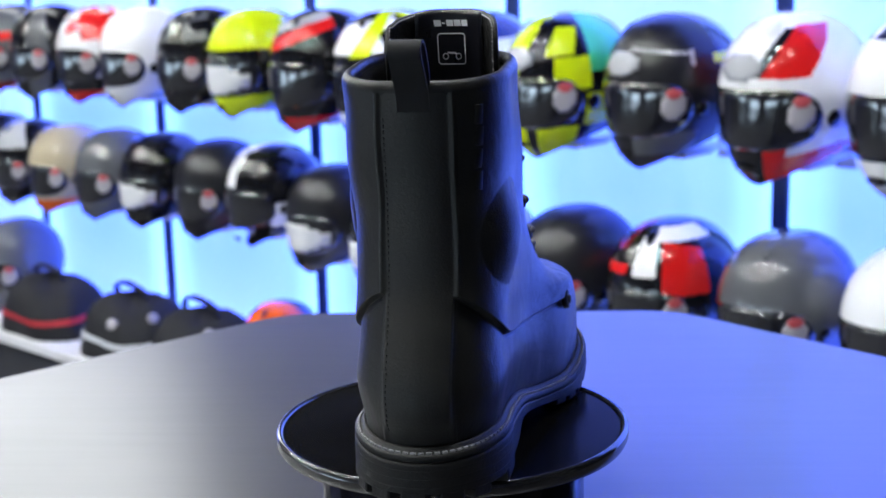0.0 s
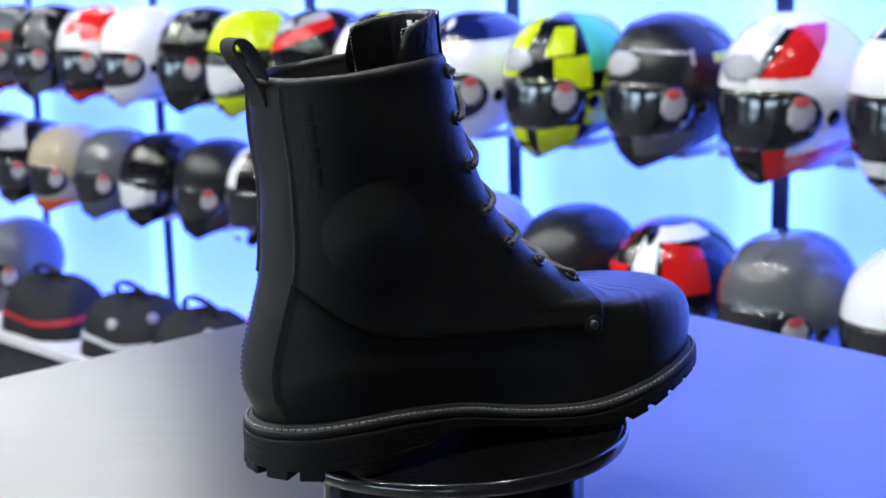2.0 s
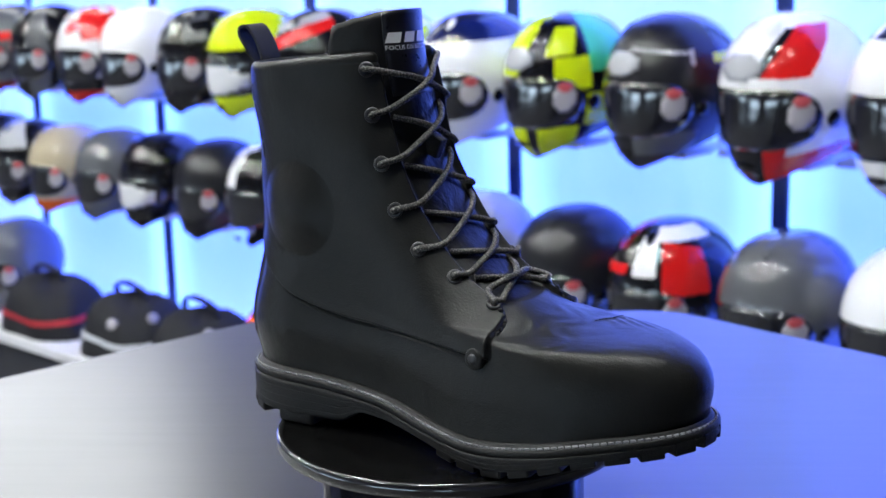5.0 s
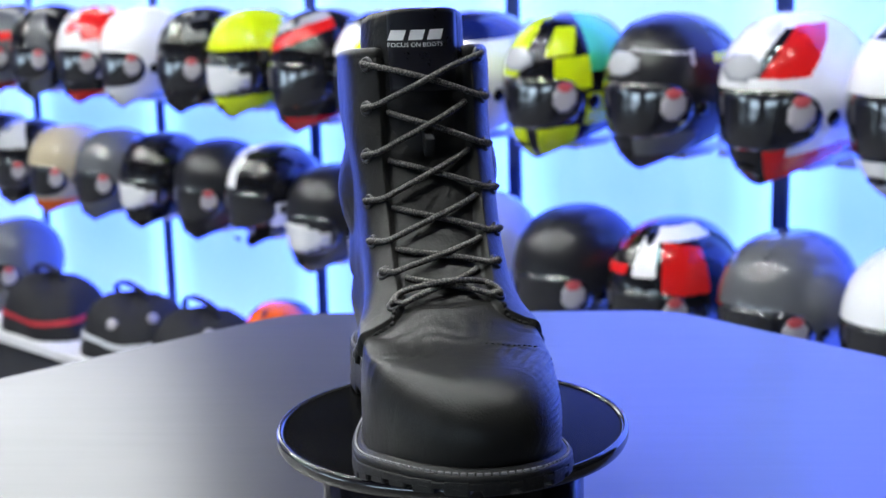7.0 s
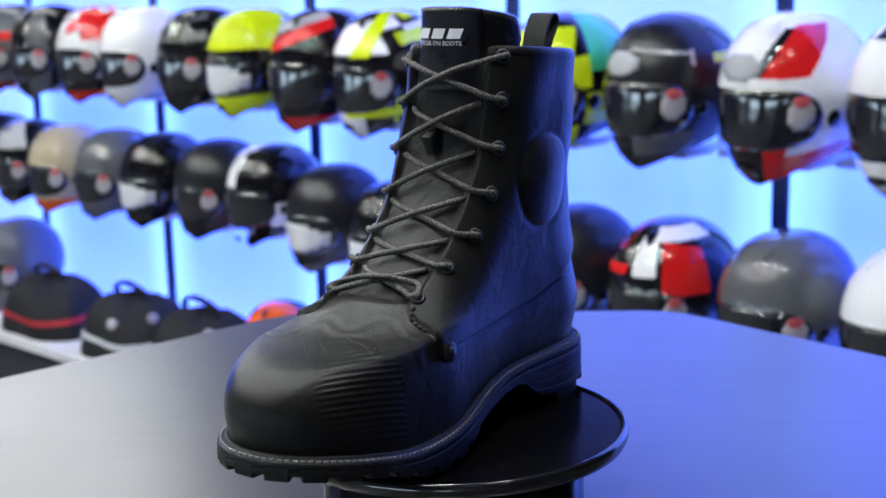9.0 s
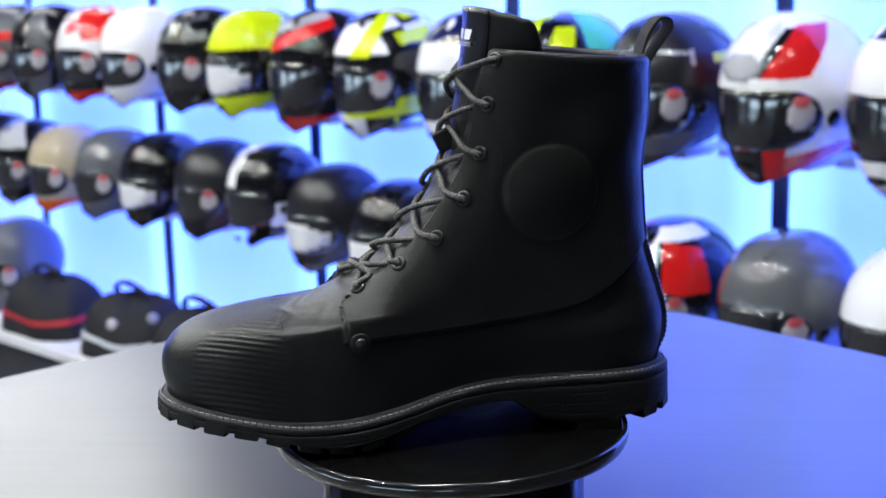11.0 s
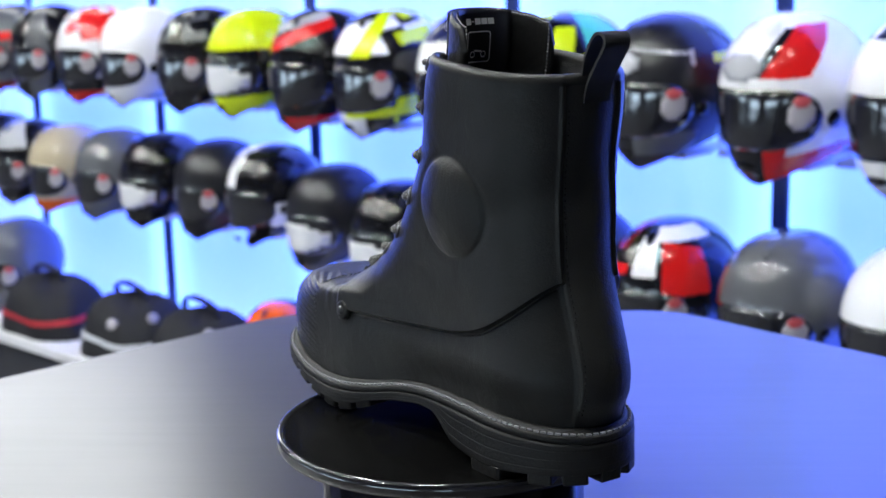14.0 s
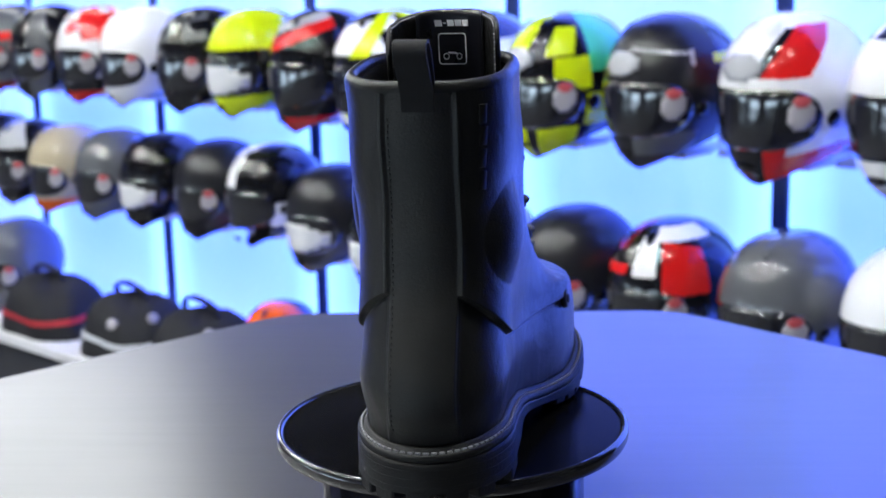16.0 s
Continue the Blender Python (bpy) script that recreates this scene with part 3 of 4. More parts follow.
def boot_build():
    boot = empty("boot")
    surf = Surface()
    quarter, stay = leather_masks(surf.bare)
    face = lambda a: (a[:-1] + a[1:] + np.roll(a, -1, 1)[:-1] + np.roll(a, -1, 1)[1:]) / 4
    q, s = face(quarter), face(stay)
    y = face(surf.bare[..., 1] - CENTRE_Y(surf.bare[..., 0]))
    x, z = face(surf.bare[..., 0]), face(surf.bare[..., 2])
    is_stay = s > .02
    is_q = (q > .02) & ~is_stay
    rest = ~(is_stay | is_q)
    below_roll = np.arange(len(q))[:, None] < len(q) - 9
    is_q, is_stay = is_q & below_roll, is_stay & below_roll
    rest = rest & below_roll
    upper = rest & (z > .0915) & (x > -.08)
    patch("quarter", surf, is_q & (y > 0), M["leather"], boot)
    patch("quarter", surf, is_q & (y <= 0), M["leather"], boot)
    patch("backstay", surf, is_stay, M["backstay"], boot, "black leather strip up the back seam")
    patch("vamp", surf, rest & ~upper, M["leather"], boot, "smooth black leather foot with a ribbed toe pad")
    patch("gusset", surf, upper, M["tongue"], boot, "creased black leather tongue under the laces")
    # collar lining, rolled over the top edge
    top = surf.p[-9].copy()
    edge = surf.p[-1][:, 2] - top[:, 2]
    for _ in range(40):
        top = (np.roll(top, 1, 0) + 2 * top + np.roll(top, -1, 0)) / 4
    c = np.array([-.075, -.0085, 0])
    d = top - c
    d[:, 2] = 0
    d /= np.linalg.norm(d, axis=1, keepdims=True)
    roll = []
    for k in range(13):
        b = math.pi * k / 12
        r = top - d * (.0036 - .0037 * math.cos(b))
        r[:, 2] += (edge + .0020) * math.sin(b) ** .9 - .0022 * (1 - abs(math.cos(b)) if k == 0 else 0)
        roll.append(r)
    part("collar_roll", open_front(rings_mesh("collar_roll", [top - d * .0004 - np.array([0, 0, .0016])] + roll, M["leather"], False)), None, boot, "soft padded black leather collar edge")
    rings = []
    for inset, dz in ((.0072, .0006), (.0076, -.002), (.0082, -.006), (.0088, -.012), (.0095, -.03), (.0115, -.11)):
        r = top - d * inset
        r[:, 2] += dz
        rings.append(r)
    part("collar", open_front(rings_mesh("collar", rings, M["lining"], False)), None, boot, "padded dark textile collar lining")
    insole = np.column_stack([rings[-1][:, :2], np.full(len(top), rings[-1][:, 2].mean())])
    part("insole", mesh_of("insole", insole, [tuple(range(len(top)))], M["lining"]), None, boot)
    tongue = boot_tongue(boot)
    boot_sole(boot)
    boot_hardware(boot, surf)
    boot_prints(tongue, boot, surf)
    tagged(boot, "black leather lace-up motorcycle boot with rubber sole", "boot")
    return boot


EYELETS = [(-.0240, .0350, .2215), (-.020, .0365, .196), (-.0138, .0375, .168), (-.005, .0370, .1415), (.0107, .0350, .1187), (.0332, .0315, .1035), (.0583, .0295, .0903)]


def boot_hardware(boot, surf):
    ring = bmesh.new()
    n, k = 20, 8
    vs = [[ring.verts.new(((.0034 + .0013 * math.cos(b)) * math.cos(a), (.0034 + .0013 * math.cos(b)) * math.sin(a), .0013 * math.sin(b)))
           for b in (2 * math.pi * j / k for j in range(k))] for a in (2 * math.pi * i / n for i in range(n))]
    for i in range(n):
        for j in range(k):
            ring.faces.new((vs[i][j], vs[(i + 1) % n][j], vs[(i + 1) % n][(j + 1) % k], vs[i][(j + 1) % k]))
    bmesh.ops.recalc_face_normals(ring, faces=ring.faces)
    eye_mesh = bpy.data.meshes.new("eyelet")
    ring.to_mesh(eye_mesh)
    ring.free()
    eye_mesh.materials.append(M["eyelet"])
    eye_mesh.polygons.foreach_set("use_smooth", [True] * len(eye_mesh.polygons))
    hole = lathe([(0, .0002), (.0030, .0002), (.0030, 0)], 16)
    hole_mesh = bpy.data.meshes.new("eyelet_hole")
    hole.to_mesh(hole_mesh)
    hole.free()
    hole_mesh.materials.append(M["blackstitch"])
    spots = {}
    for side in (1, -1):
        for i, (x, dy, z) in enumerate(EYELETS):
            p, nv = surf.nearest(x, float(CENTRE_Y(x)) + side * dy, z + (.0034 if side > 0 else -.0006))
            spots[side, i] = (p, nv)
            e = part("eyelet", eye_mesh, None, boot)
            e.matrix_local = Matrix.Translation(p + nv * .0003) @ nv.to_track_quat("Z", "Y").to_matrix().to_4x4()
            part("eyelet_hole", hole_mesh, None, e)
        on = side * (surf.bare[..., 1] - CENTRE_Y(surf.bare[..., 0])) >= 0
        dist = np.hypot(surf.bare[..., 0] - .0605, surf.bare[..., 2] - .0655) + np.where(on, 0, 9)
        at = np.unravel_index(np.argmin(dist), dist.shape)
        nv = Vector(surf.bare_n[at])
        p = Vector(surf.bare[at]) + nv * .0030
        tab = part("rivet_tab", lathe([(0, .0012), (.0048, .0012), (.0060, .0006), (.0064, -.002), (0, -.002)], 28), M["leather"], boot)
        tab.matrix_local = Matrix.Translation(p) @ nv.to_track_quat("Z", "Y").to_matrix().to_4x4()
        rv = part("rivet", lathe([(0, .0026), (.0018, .0025), (.0028, .0019), (.0032, .0010)], 20), M["eyelet"], boot, "domed gunmetal rivet at the end of the lacing")
        rv.matrix_local = Matrix.Translation(p) @ nv.to_track_quat("Z", "Y").to_matrix().to_4x4()
    # laces: each run starts under one facing and ends in the next eyelet of the other one
    def cross(side, i, j):
        a, na = spots[side, i]
        b, nb = spots[-side, j]
        y0, z0 = a.y + (-.0120 if side > 0 else .0120), a.z - .0022
        y1, z1 = b.y, b.z
        raw = []
        for k in range(25):
            u = k / 24
            q = surf.front(y0 + (y1 - y0) * u, z0 + (z1 - z0) * u)[0]
            raw.append([q.x, y0 + (y1 - y0) * u, z0 + (z1 - z0) * u + .0012 * math.sin(math.pi * u)])
            dyt = raw[-1][1] + .0100
            if q.z > .17 and abs(dyt) < .0315:
                raw[-1][0] = max(raw[-1][0], tongue_pt(dyt, q.z, 0).x + .0008)
        xs = np.array([r[0] for r in raw])
        hull = xs.copy()
        for _ in range(30):
            hull = np.maximum(hull, np.concatenate([[hull[0]], (hull[:-2] + hull[2:]) / 2, [hull[-1]]]))
        for _ in range(3):
            hull = np.concatenate([[hull[0]], (hull[:-2] + 2 * hull[1:-1] + hull[2:]) / 4, [hull[-1]]])
        over = .0036 if side > 0 else .0
        line = [Vector((hull[k] + (.0008 if k == 0 else .0022) + over * math.sin(math.pi * min(1, k / 23)) ** .8, raw[k][1], raw[k][2])) for k in range(0, 23, 2)]
        line = ([a - na * .002, a + na * .0026] + line[2:] if i == 0 else line) + [b + nb * .0030, b - nb * .002 + Vector((0, 0, -.001))]
        line = smooth_path(line, 8)
        part("lace", tube(line, .00175, 10, 1.0, .13), M["lace"], boot, "round braided dark grey bootlace")

    for i in range(6):
        cross(-1, i, i + 1)
        cross(1, i, i + 1)
    a, na = spots[1, 6]
    b, nb = spots[-1, 6]
    ae, be = surf.front(a.y - .008, a.z + .003, .004)[0], surf.front(b.y + .008, b.z + .003, .004)[0]
    m = (ae + be) / 2 + Vector((.007, 0, .0045))
    part("lace", tube(smooth_path([a - na * .002, a + na * .003, ae, m, be, b + nb * .003, b - nb * .002], 18), .00175, 10, 1.0, .13), M["lace"], boot, "round braided dark grey bootlace")
    # pull loop at the back of the collar
    w, path = .0085, [(-.1228, .2075), (-.1238, .2120), (-.1262, .2185), (-.1325, .228), (-.1390, .2370), (-.1385, .2425), (-.133, .2435), (-.1275, .238), (-.1225, .228), (-.1195, .214)]
    pts = smooth_path([(px - .0035, 0, pz) for px, pz in path], 6)
    bm = bmesh.new()
    rows = []
    for i, p in enumerate(pts):
        t = (pts[min(i + 1, len(pts) - 1)] - pts[max(i - 1, 0)]).normalized()
        nn = Vector((t.z, 0, -t.x)) * .0008
        rows.append([bm.verts.new(p + nn * sn + Vector((0, -.0115 + dy, 0))) for sn, dy in ((1, -w), (1, w), (-1, w), (-1, -w))])
    for a, b in zip(rows, rows[1:]):
        for k in range(4):
            bm.faces.new((a[k], a[(k + 1) % 4], b[(k + 1) % 4], b[k]))
    bm.faces.new(rows[0]), bm.faces.new(rows[-1][::-1])
    bmesh.ops.recalc_face_normals(bm, faces=bm.faces)
    part("pull_loop", bm, M["webbing"], boot, "black webbing pull loop", smooth=False)


def stitch_line(name, path, parent, material, length=.0022, gap=.0014, radius=.0004):
    """A row of small stitches along a path, as one mesh."""
    bm = bmesh.new()
    dist, nxt = 0.0, 0.0
    for a, b in zip(path, path[1:]):
        d = (b - a).length
        while nxt < dist + d and d > 0:
            p = a + (b - a) * ((nxt - dist) / d)
            t = (b - a).normalized()
            m = t.to_track_quat("X", "Z").to_matrix().to_4x4()
            m.translation = p
            r = bmesh.ops.create_cube(bm, size=1, matrix=m @ Matrix.Diagonal((length, radius * 2, radius * 2, 1)))
            nxt += length + gap
        dist += d
    ob = part(name, bm, material, parent)
    return tagged(ob, kind="stuff")


def tongue_pt(dy, z, off):
    a = math.asin(max(-1, min(1, dy / .0322 * math.sin(1.35)))) / 1.35
    v = (z - .165) / (float(TONGUE_TOP(abs(a))) - .165)
    return tongue_at(a, v, off)


def print_shape(name, polys, off, parent, material, label=""):
    """Flat shapes printed on the tongue: polygons of (dy, z), cut fine enough to follow its curve."""
    bm = bmesh.new()
    for poly in polys:
        bm.faces.new([bm.verts.new((u, w, 0)) for u, w in poly])
    bmesh.ops.triangulate(bm, faces=bm.faces)
    bmesh.ops.subdivide_edges(bm, edges=bm.edges[:], cuts=2, use_grid_fill=True)
    for v in bm.verts:
        v.co = tongue_pt(v.co.x, v.co.y, off)
    return part(name, bm, material, parent, label)


def boot_prints(tongue, boot, surf):
    # maker's mark on the label band: three slanted blocks
    blocks = []
    for k in range(3):
        u = -.0195 + .0112 * k
        blocks.append([(u, .2352), (u + .0085, .2352), (u + .0105, .2412), (u + .0020, .2412)])
    print_shape("maker_mark", blocks, .0016, tongue, M["silver"], "three slanted silver blocks")
    font = bpy.data.curves.new("slogan", "FONT")
    font.body, font.size, font.align_x, font.resolution_u = "FOCUS ON BOOTS", .0037, "CENTER", 2
    tmp = new("slogan_source", font)
    dg = bpy.context.evaluated_depsgraph_get()
    me = bpy.data.meshes.new_from_object(tmp.evaluated_get(dg))
    bpy.data.objects.remove(tmp)
    for v in me.vertices:
        v.co = tongue_pt(-.0036 + v.co.x * 1.02, .2312 + v.co.y, .0016)
    me.materials.clear()
    me.materials.append(M["silver"])
    part("slogan", me, None, tongue, "small silver lettering")
    # inner label: a dashed word in bars and a square badge with two wheels
    bars = []
    for k, wd in enumerate((.0044, .0022, .0044, .0044, .0040)):
        u = -.0105 + (0, .0050, .0078, .0127, .0176)[k]
        hgt = .0007 if k == 1 else .0036
        bars.append([(-u - wd, .2465 - hgt / 2), (-u, .2465 - hgt / 2), (-u + .0006, .2465 + hgt / 2), (-u - wd + .0006, .2465 + hgt / 2)])
    print_shape("inner_print", bars, -.0066, tongue, M["silver"], "silver printed bars")
    ring = lambda cu, cz, r0, r1, n: [[(cu + r * math.cos(b), cz + r * math.sin(b)) for r, b in ((r0, 2 * math.pi * i / n), (r1, 2 * math.pi * i / n), (r1, 2 * math.pi * (i + 1) / n), (r0, 2 * math.pi * (i + 1) / n))] for i in range(n)]
    corner = lambda r: [((9e-3 - .002) * sx + r * math.cos(b), (9e-3 - .002) * sy + r * math.sin(b)) for sx, sy, b0 in ((1, 1, 0), (-1, 1, 90), (-1, -1, 180), (1, -1, 270)) for b in (radians(b0), radians(b0 + 30), radians(b0 + 60), radians(b0 + 90))]
    i_, o_ = corner(.0014), corner(.0021)
    frame_polys = [[(o_[k][0], o_[k][1] + .2318), (o_[(k + 1) % 16][0], o_[(k + 1) % 16][1] + .2318), (i_[(k + 1) % 16][0], i_[(k + 1) % 16][1] + .2318), (i_[k][0], i_[k][1] + .2318)] for k in range(16)]
    wheels = ring(-.0042, .2275, .0014, .0020, 12) + ring(.0042, .2275, .0014, .0020, 12)
    wheels += [[(-.0035, .2285), (.0030, .2292), (.0030, .2302), (-.0025, .2300)]]
    print_shape("inner_badge", frame_polys + wheels, -.0066, tongue, M["silver"], "square silver outline with two small wheels")
    # glossy raised mark down the outer side of the shaft, drawn as plain blocks
    for k in range(4):
        p, nv = surf.near(-.1130 + .0016 * k, .2050 - .0118 * k, -1, .0000)
        b = part("side_mark", box((.0052, .0100, .0005), (0, 0, 0), .0002, segments=1), M["mark"], boot, "glossy black raised block")
        b.matrix_local = Matrix.Translation(p) @ nv.to_track_quat("Z", "Y").to_matrix().to_4x4()
    # lace keeper on the tongue
    p, nv = surf.front(-.0100, .176, .002)
    b = part("lace_keeper", box((.0125, .0060, .0125), (.004, 0, 0), .0012), M["webbing"], boot, "small folded black webbing lace keeper")
    b.matrix_local = Matrix.Translation(p) @ pose(0, 0, 0, 0, 25, 0)
    # rows of stitches
    zs = np.linspace(.040, .205, 60)
    for off_y in (.0160,):
        path = []
        for zz in zs:
            d = np.hypot(surf.p[..., 1] + .0106 - off_y, surf.p[..., 2] - zz) + np.where(surf.p[..., 0] < -.09, 0, 9)
            i = np.unravel_index(np.argmin(d), d.shape)
            path.append(Vector(surf.p[i] + surf.n[i] * .0001))
        stitch_line("stitching", path, boot, M["blackstitch"], .0016, .0016, .00035)
    for side in (1, -1):
        path = [surf.nearest(x, float(CENTRE_Y(x)) + side * dy, zz, .0001)[0] for x, dy, zz in ((.0640, .031, .088), (.0652, .034, .082), (.0652, .037, .075), (.0645, .040, .071))]
        stitch_line("stitching", smooth_path(path, 6), boot, M["blackstitch"], .0026, .0009, .0011)
    for sgn in (1, -1):
        path = [tongue_at(sgn * (.52 + .40 * k / 10), .985 - .0 * k, -.0052) for k in range(11)] + [tongue_at(sgn * .93, .97 - .05 * k, -.0052) for k in range(8)]
        stitch_line("stitching", path, tongue, M["stitch"], .0014, .0008, .00032)
    path = [surf.nearest(.1005 + .004 * math.sin(u * math.pi), .001 + .037 * u, .0775 - .003 * u - .020 * u * u, .0002)[0] for u in (k / 18 for k in range(19))]
    stitch_line("stitching", path, boot, M["blackstitch"], .0018, .0012, .0003)


def turntable():
    t = empty("turntable", pose(0, 0, TABLE_Z))
    h = PLATE_Z - TABLE_Z
    part("base", lathe([(0, .0005), (.0835, .0005), (.0835, .004), (.0815, .006), (.0815, h - .022), (.078, h - .018), (.078, h - .010), (0, h - .010)], 96), M["gloss"], t, "glossy black drum base")
    platter = part("platter", lathe([(0, h - .0098), (.100, h - .0098), (.1075, h - .0085), (.1087, h - .006), (.1087, h - .002), (.1080, h - .0004), (.1068, h),
                                     (.1055, h - .0007), (.104, h - .0012), (.1036, h - .0012), (.1030, h - .0012), (.06, h - .0012), (0, h - .0012)], 128), M["platter"], t, "glossy black rotating disc with a polished rim")
    part("rim", lathe([(.1046, h - .0014), (.1054, h - .0003), (.1068, h + .0004), (.1082, h + .0001), (.1091, h - .0014), (.1091, h - .0060), (.1078, h - .0088), (.1040, h - .0092), (.1046, h - .0014)], 160),
         M["rim"], platter, "polished black rim")
    tagged(t, "glossy black motorised turntable on the display table", "turntable")
    return t, platter


boot = boot_build()
turn, platter = turntable()

# ---- helmets ----
def paint(name, rgb, rough=0.25):
    if name not in M:
        M[name] = mat(name, srgb(*rgb), rough, 0, 0.06, 12, 0, 200, coat=0.6 if name == "matt_black" else 1.0, spec=.15)
        M[name].node_tree.nodes["Principled BSDF"].inputs["Coat Roughness"].default_value = .22 if name == "matt_black" else .025
    return M[name]


PAINTS = {"white_paint": (232, 233, 236), "black_paint": (14, 14, 17), "matt_black": (26, 26, 30), "grey_paint": (92, 94, 98), "red_paint": (215, 30, 28),
          "yellow_paint": (205, 225, 20), "green_paint": (70, 200, 130), "navy_and_wall_glow": (18, 28, 80), "beige_paint": (176, 164, 138), "orange_paint": (235, 95, 25),
          "silver_paint": (165, 167, 172), "dark_red": (120, 16, 20)}
for _name, _rgb in PAINTS.items():
    paint(_name, _rgb, .45 if _name == "matt_black" else .22)
M["visor"] = mat("smoked_visor", (0.008, 0.008, 0.010), 0.10, 0, .3, 14, coat=1.0, ior=1.6)
M["sheet"] = mat("white_visor_sheet", (0.62, 0.63, 0.65), .5, 0, .12, 18)
M["sticker"] = mat("white_sticker", (0.44, 0.42, 0.45), .5, 0, .05, 30)
M["pink_label"] = mat("faded_red_label", srgb(190, 80, 84), .5, 0, .1, 30)
M["foam"] = mat("black_helmet_lining", (0.01, 0.01, 0.012), .9, 0, .3, 60)


PORT = -10     # the eye port's middle, degrees below the shell's


def helmet_point(az, el, grow=0.0):
    """Place on a helmet's shell: az 0 is the face, el 0 the middle of the eye port."""
    ca, sa, ce, se = math.cos(az), math.sin(az), math.cos(el), math.sin(el)
    pw = lambda v, n: math.copysign(abs(v) ** n, v)
    z = .150 * pw(se, .92)
    r = pw(ce, .86) if z >= 0 else (1 - min(1, -z / .166) ** 3) ** .45
    x = (.139 if ca > 0 else .165) * r * pw(ca, .95)
    y = .121 * r * pw(sa, .95)
    if z < 0:
        k = min(1, -z / .15) ** 1.4
        x += .016 * max(0, ca) * k
        y *= 1 - .34 * k
        if ca < 0:
            x *= 1 - .22 * k
    p = Vector((x, y, z))
    return p + p.normalized() * grow


def helmet_hem(az):
    """Angle at which the shell ends: lowest at the chin, higher at the nape."""
    z = .149 - .080 * ((1 - math.cos(az)) / 2) ** .8
    return -math.asin(min(1, (z / .150) ** (1 / .92)))


def helmet(at, turn_deg, style, size=1.0, fine=False):
    """style: dict with base, zones [(test, paint)], label and extras."""
    e = empty("helmet", Matrix.Translation(at) @ WALL_TURN @ pose(0, 0, 0, 0, 0, 90 + turn_deg) @ pose(0, 0, 0, 0, 3, 0) @ Matrix.Scale(size, 4))
    na, ne = (176, 110) if fine else (96, 60)
    azs = [2 * math.pi * j / na - math.pi for j in range(na)]
    mats = [M[style["base"]]] + [M[z[1]] for z in style.get("zones", ())]
    port = lambda a, b: abs(a) < radians(66) and abs(b - radians(PORT)) < radians(17) * max(0, 1 - (abs(a) / radians(66)) ** 5) ** .5
    hem = [helmet_hem(a) for a in azs]
    el = lambda i, j: hem[j % na] + (math.pi / 2 - hem[j % na]) * i / ne
    openface = style.get("open", False)
    groups = {"shell": [], "visor": []}
    verts = [helmet_point(azs[j], el(i, j)) for i in range(ne + 1) for j in range(na)]
    for i in range(ne):
        for j in range(na):
            b, a = (el(i, j) + el(i + 1, j + 1)) / 2, azs[j] + math.pi / na
            a = a - 2 * math.pi if a > math.pi else a
            f = (i * na + j, i * na + (j + 1) % na, (i + 1) * na + (j + 1) % na, (i + 1) * na + j)
            if port(a, b):
                groups["visor"].append((f, 0))
            elif openface and abs(a) < radians(62) and b < radians(-20):
                continue
            else:
                k = 0
                for zi, (test, _) in enumerate(style.get("zones", ())):
                    if test(a, b):
                        k = zi + 1
                groups["shell"].append((f, k))
    me = mesh_of("shell", verts, [f for f, _ in groups["shell"]], mats)
    me.polygons.foreach_set("material_index", [k for _, k in groups["shell"]])
    bm = bmesh.new()
    bm.from_mesh(me)
    bmesh.ops.delete(bm, geom=[v for v in bm.verts if not v.link_faces], context="VERTS")
    rim = [ed for ed in bm.edges if len(ed.link_faces) == 1]
    new_edges = bmesh.ops.extrude_edge_only(bm, edges=rim)["geom"]
    for v in new_edges:
        if isinstance(v, bmesh.types.BMVert):
            v.co -= v.co.normalized() * .012
    bm.to_mesh(me)
    bm.free()
    me.polygons.foreach_set("use_smooth", [True] * len(me.polygons))
    part("shell", me, None, e)
    # visor: its own curved pane, a little proud and wider than the port
    vn, vm = 30, 10
    vs, fs = [], []
    for l, g in ((0, -.004), (1, .0014)):
        for i in range(vm + 1):
            for j in range(vn + 1):
                va = -70 + 140 * j / vn
                vs.append(helmet_point(radians(va), radians(PORT + 19.5 * (2 * i / vm - 1) * max(.03, 1 - (abs(va) / 70) ** 5) ** .5), g))
    ix = lambda l, i, j: l * (vm + 1) * (vn + 1) + i * (vn + 1) + j
    for l in (0, 1):
        for i in range(vm):
            for j in range(vn):
                f = (ix(l, i, j), ix(l, i, j + 1), ix(l, i + 1, j + 1), ix(l, i + 1, j))
                fs.append(f if l else f[::-1])
    for i in range(vm):
        fs += [(ix(0, i, 0), ix(1, i, 0), ix(1, i + 1, 0), ix(0, i + 1, 0)), (ix(0, i, vn), ix(0, i + 1, vn), ix(1, i + 1, vn), ix(1, i, vn))]
    for j in range(vn):
        fs += [(ix(0, 0, j), ix(0, 0, j + 1), ix(1, 0, j + 1), ix(1, 0, j)), (ix(0, vm, j), ix(1, vm, j), ix(1, vm, j + 1), ix(0, vm, j + 1))]
    visor = part("visor", mesh_of("visor", vs, fs, M["visor"]), None, e, "glossy smoked visor")

    def decal(name, a0, a1, b0, b1, g, material, parent, label=""):
        k = 8
        vv = [helmet_point(radians(a0 + (a1 - a0) * j / k), radians(b0 + (b1 - b0) * i / k), g) for i in range(k + 1) for j in range(k + 1)]
        bm = bmesh.new()
        q = [bm.verts.new(v) for v in vv]
        for i in range(k):
            for j in range(k):
                if math.hypot(i - 3.5, j - 3.5) > 4.05:
                    continue
                bm.faces.new((q[i * 9 + j], q[i * 9 + j + 1], q[i * 9 + j + 10], q[i * 9 + j + 9]))
        bmesh.ops.delete(bm, geom=[v for v in bm.verts if not v.link_faces], context="VERTS")
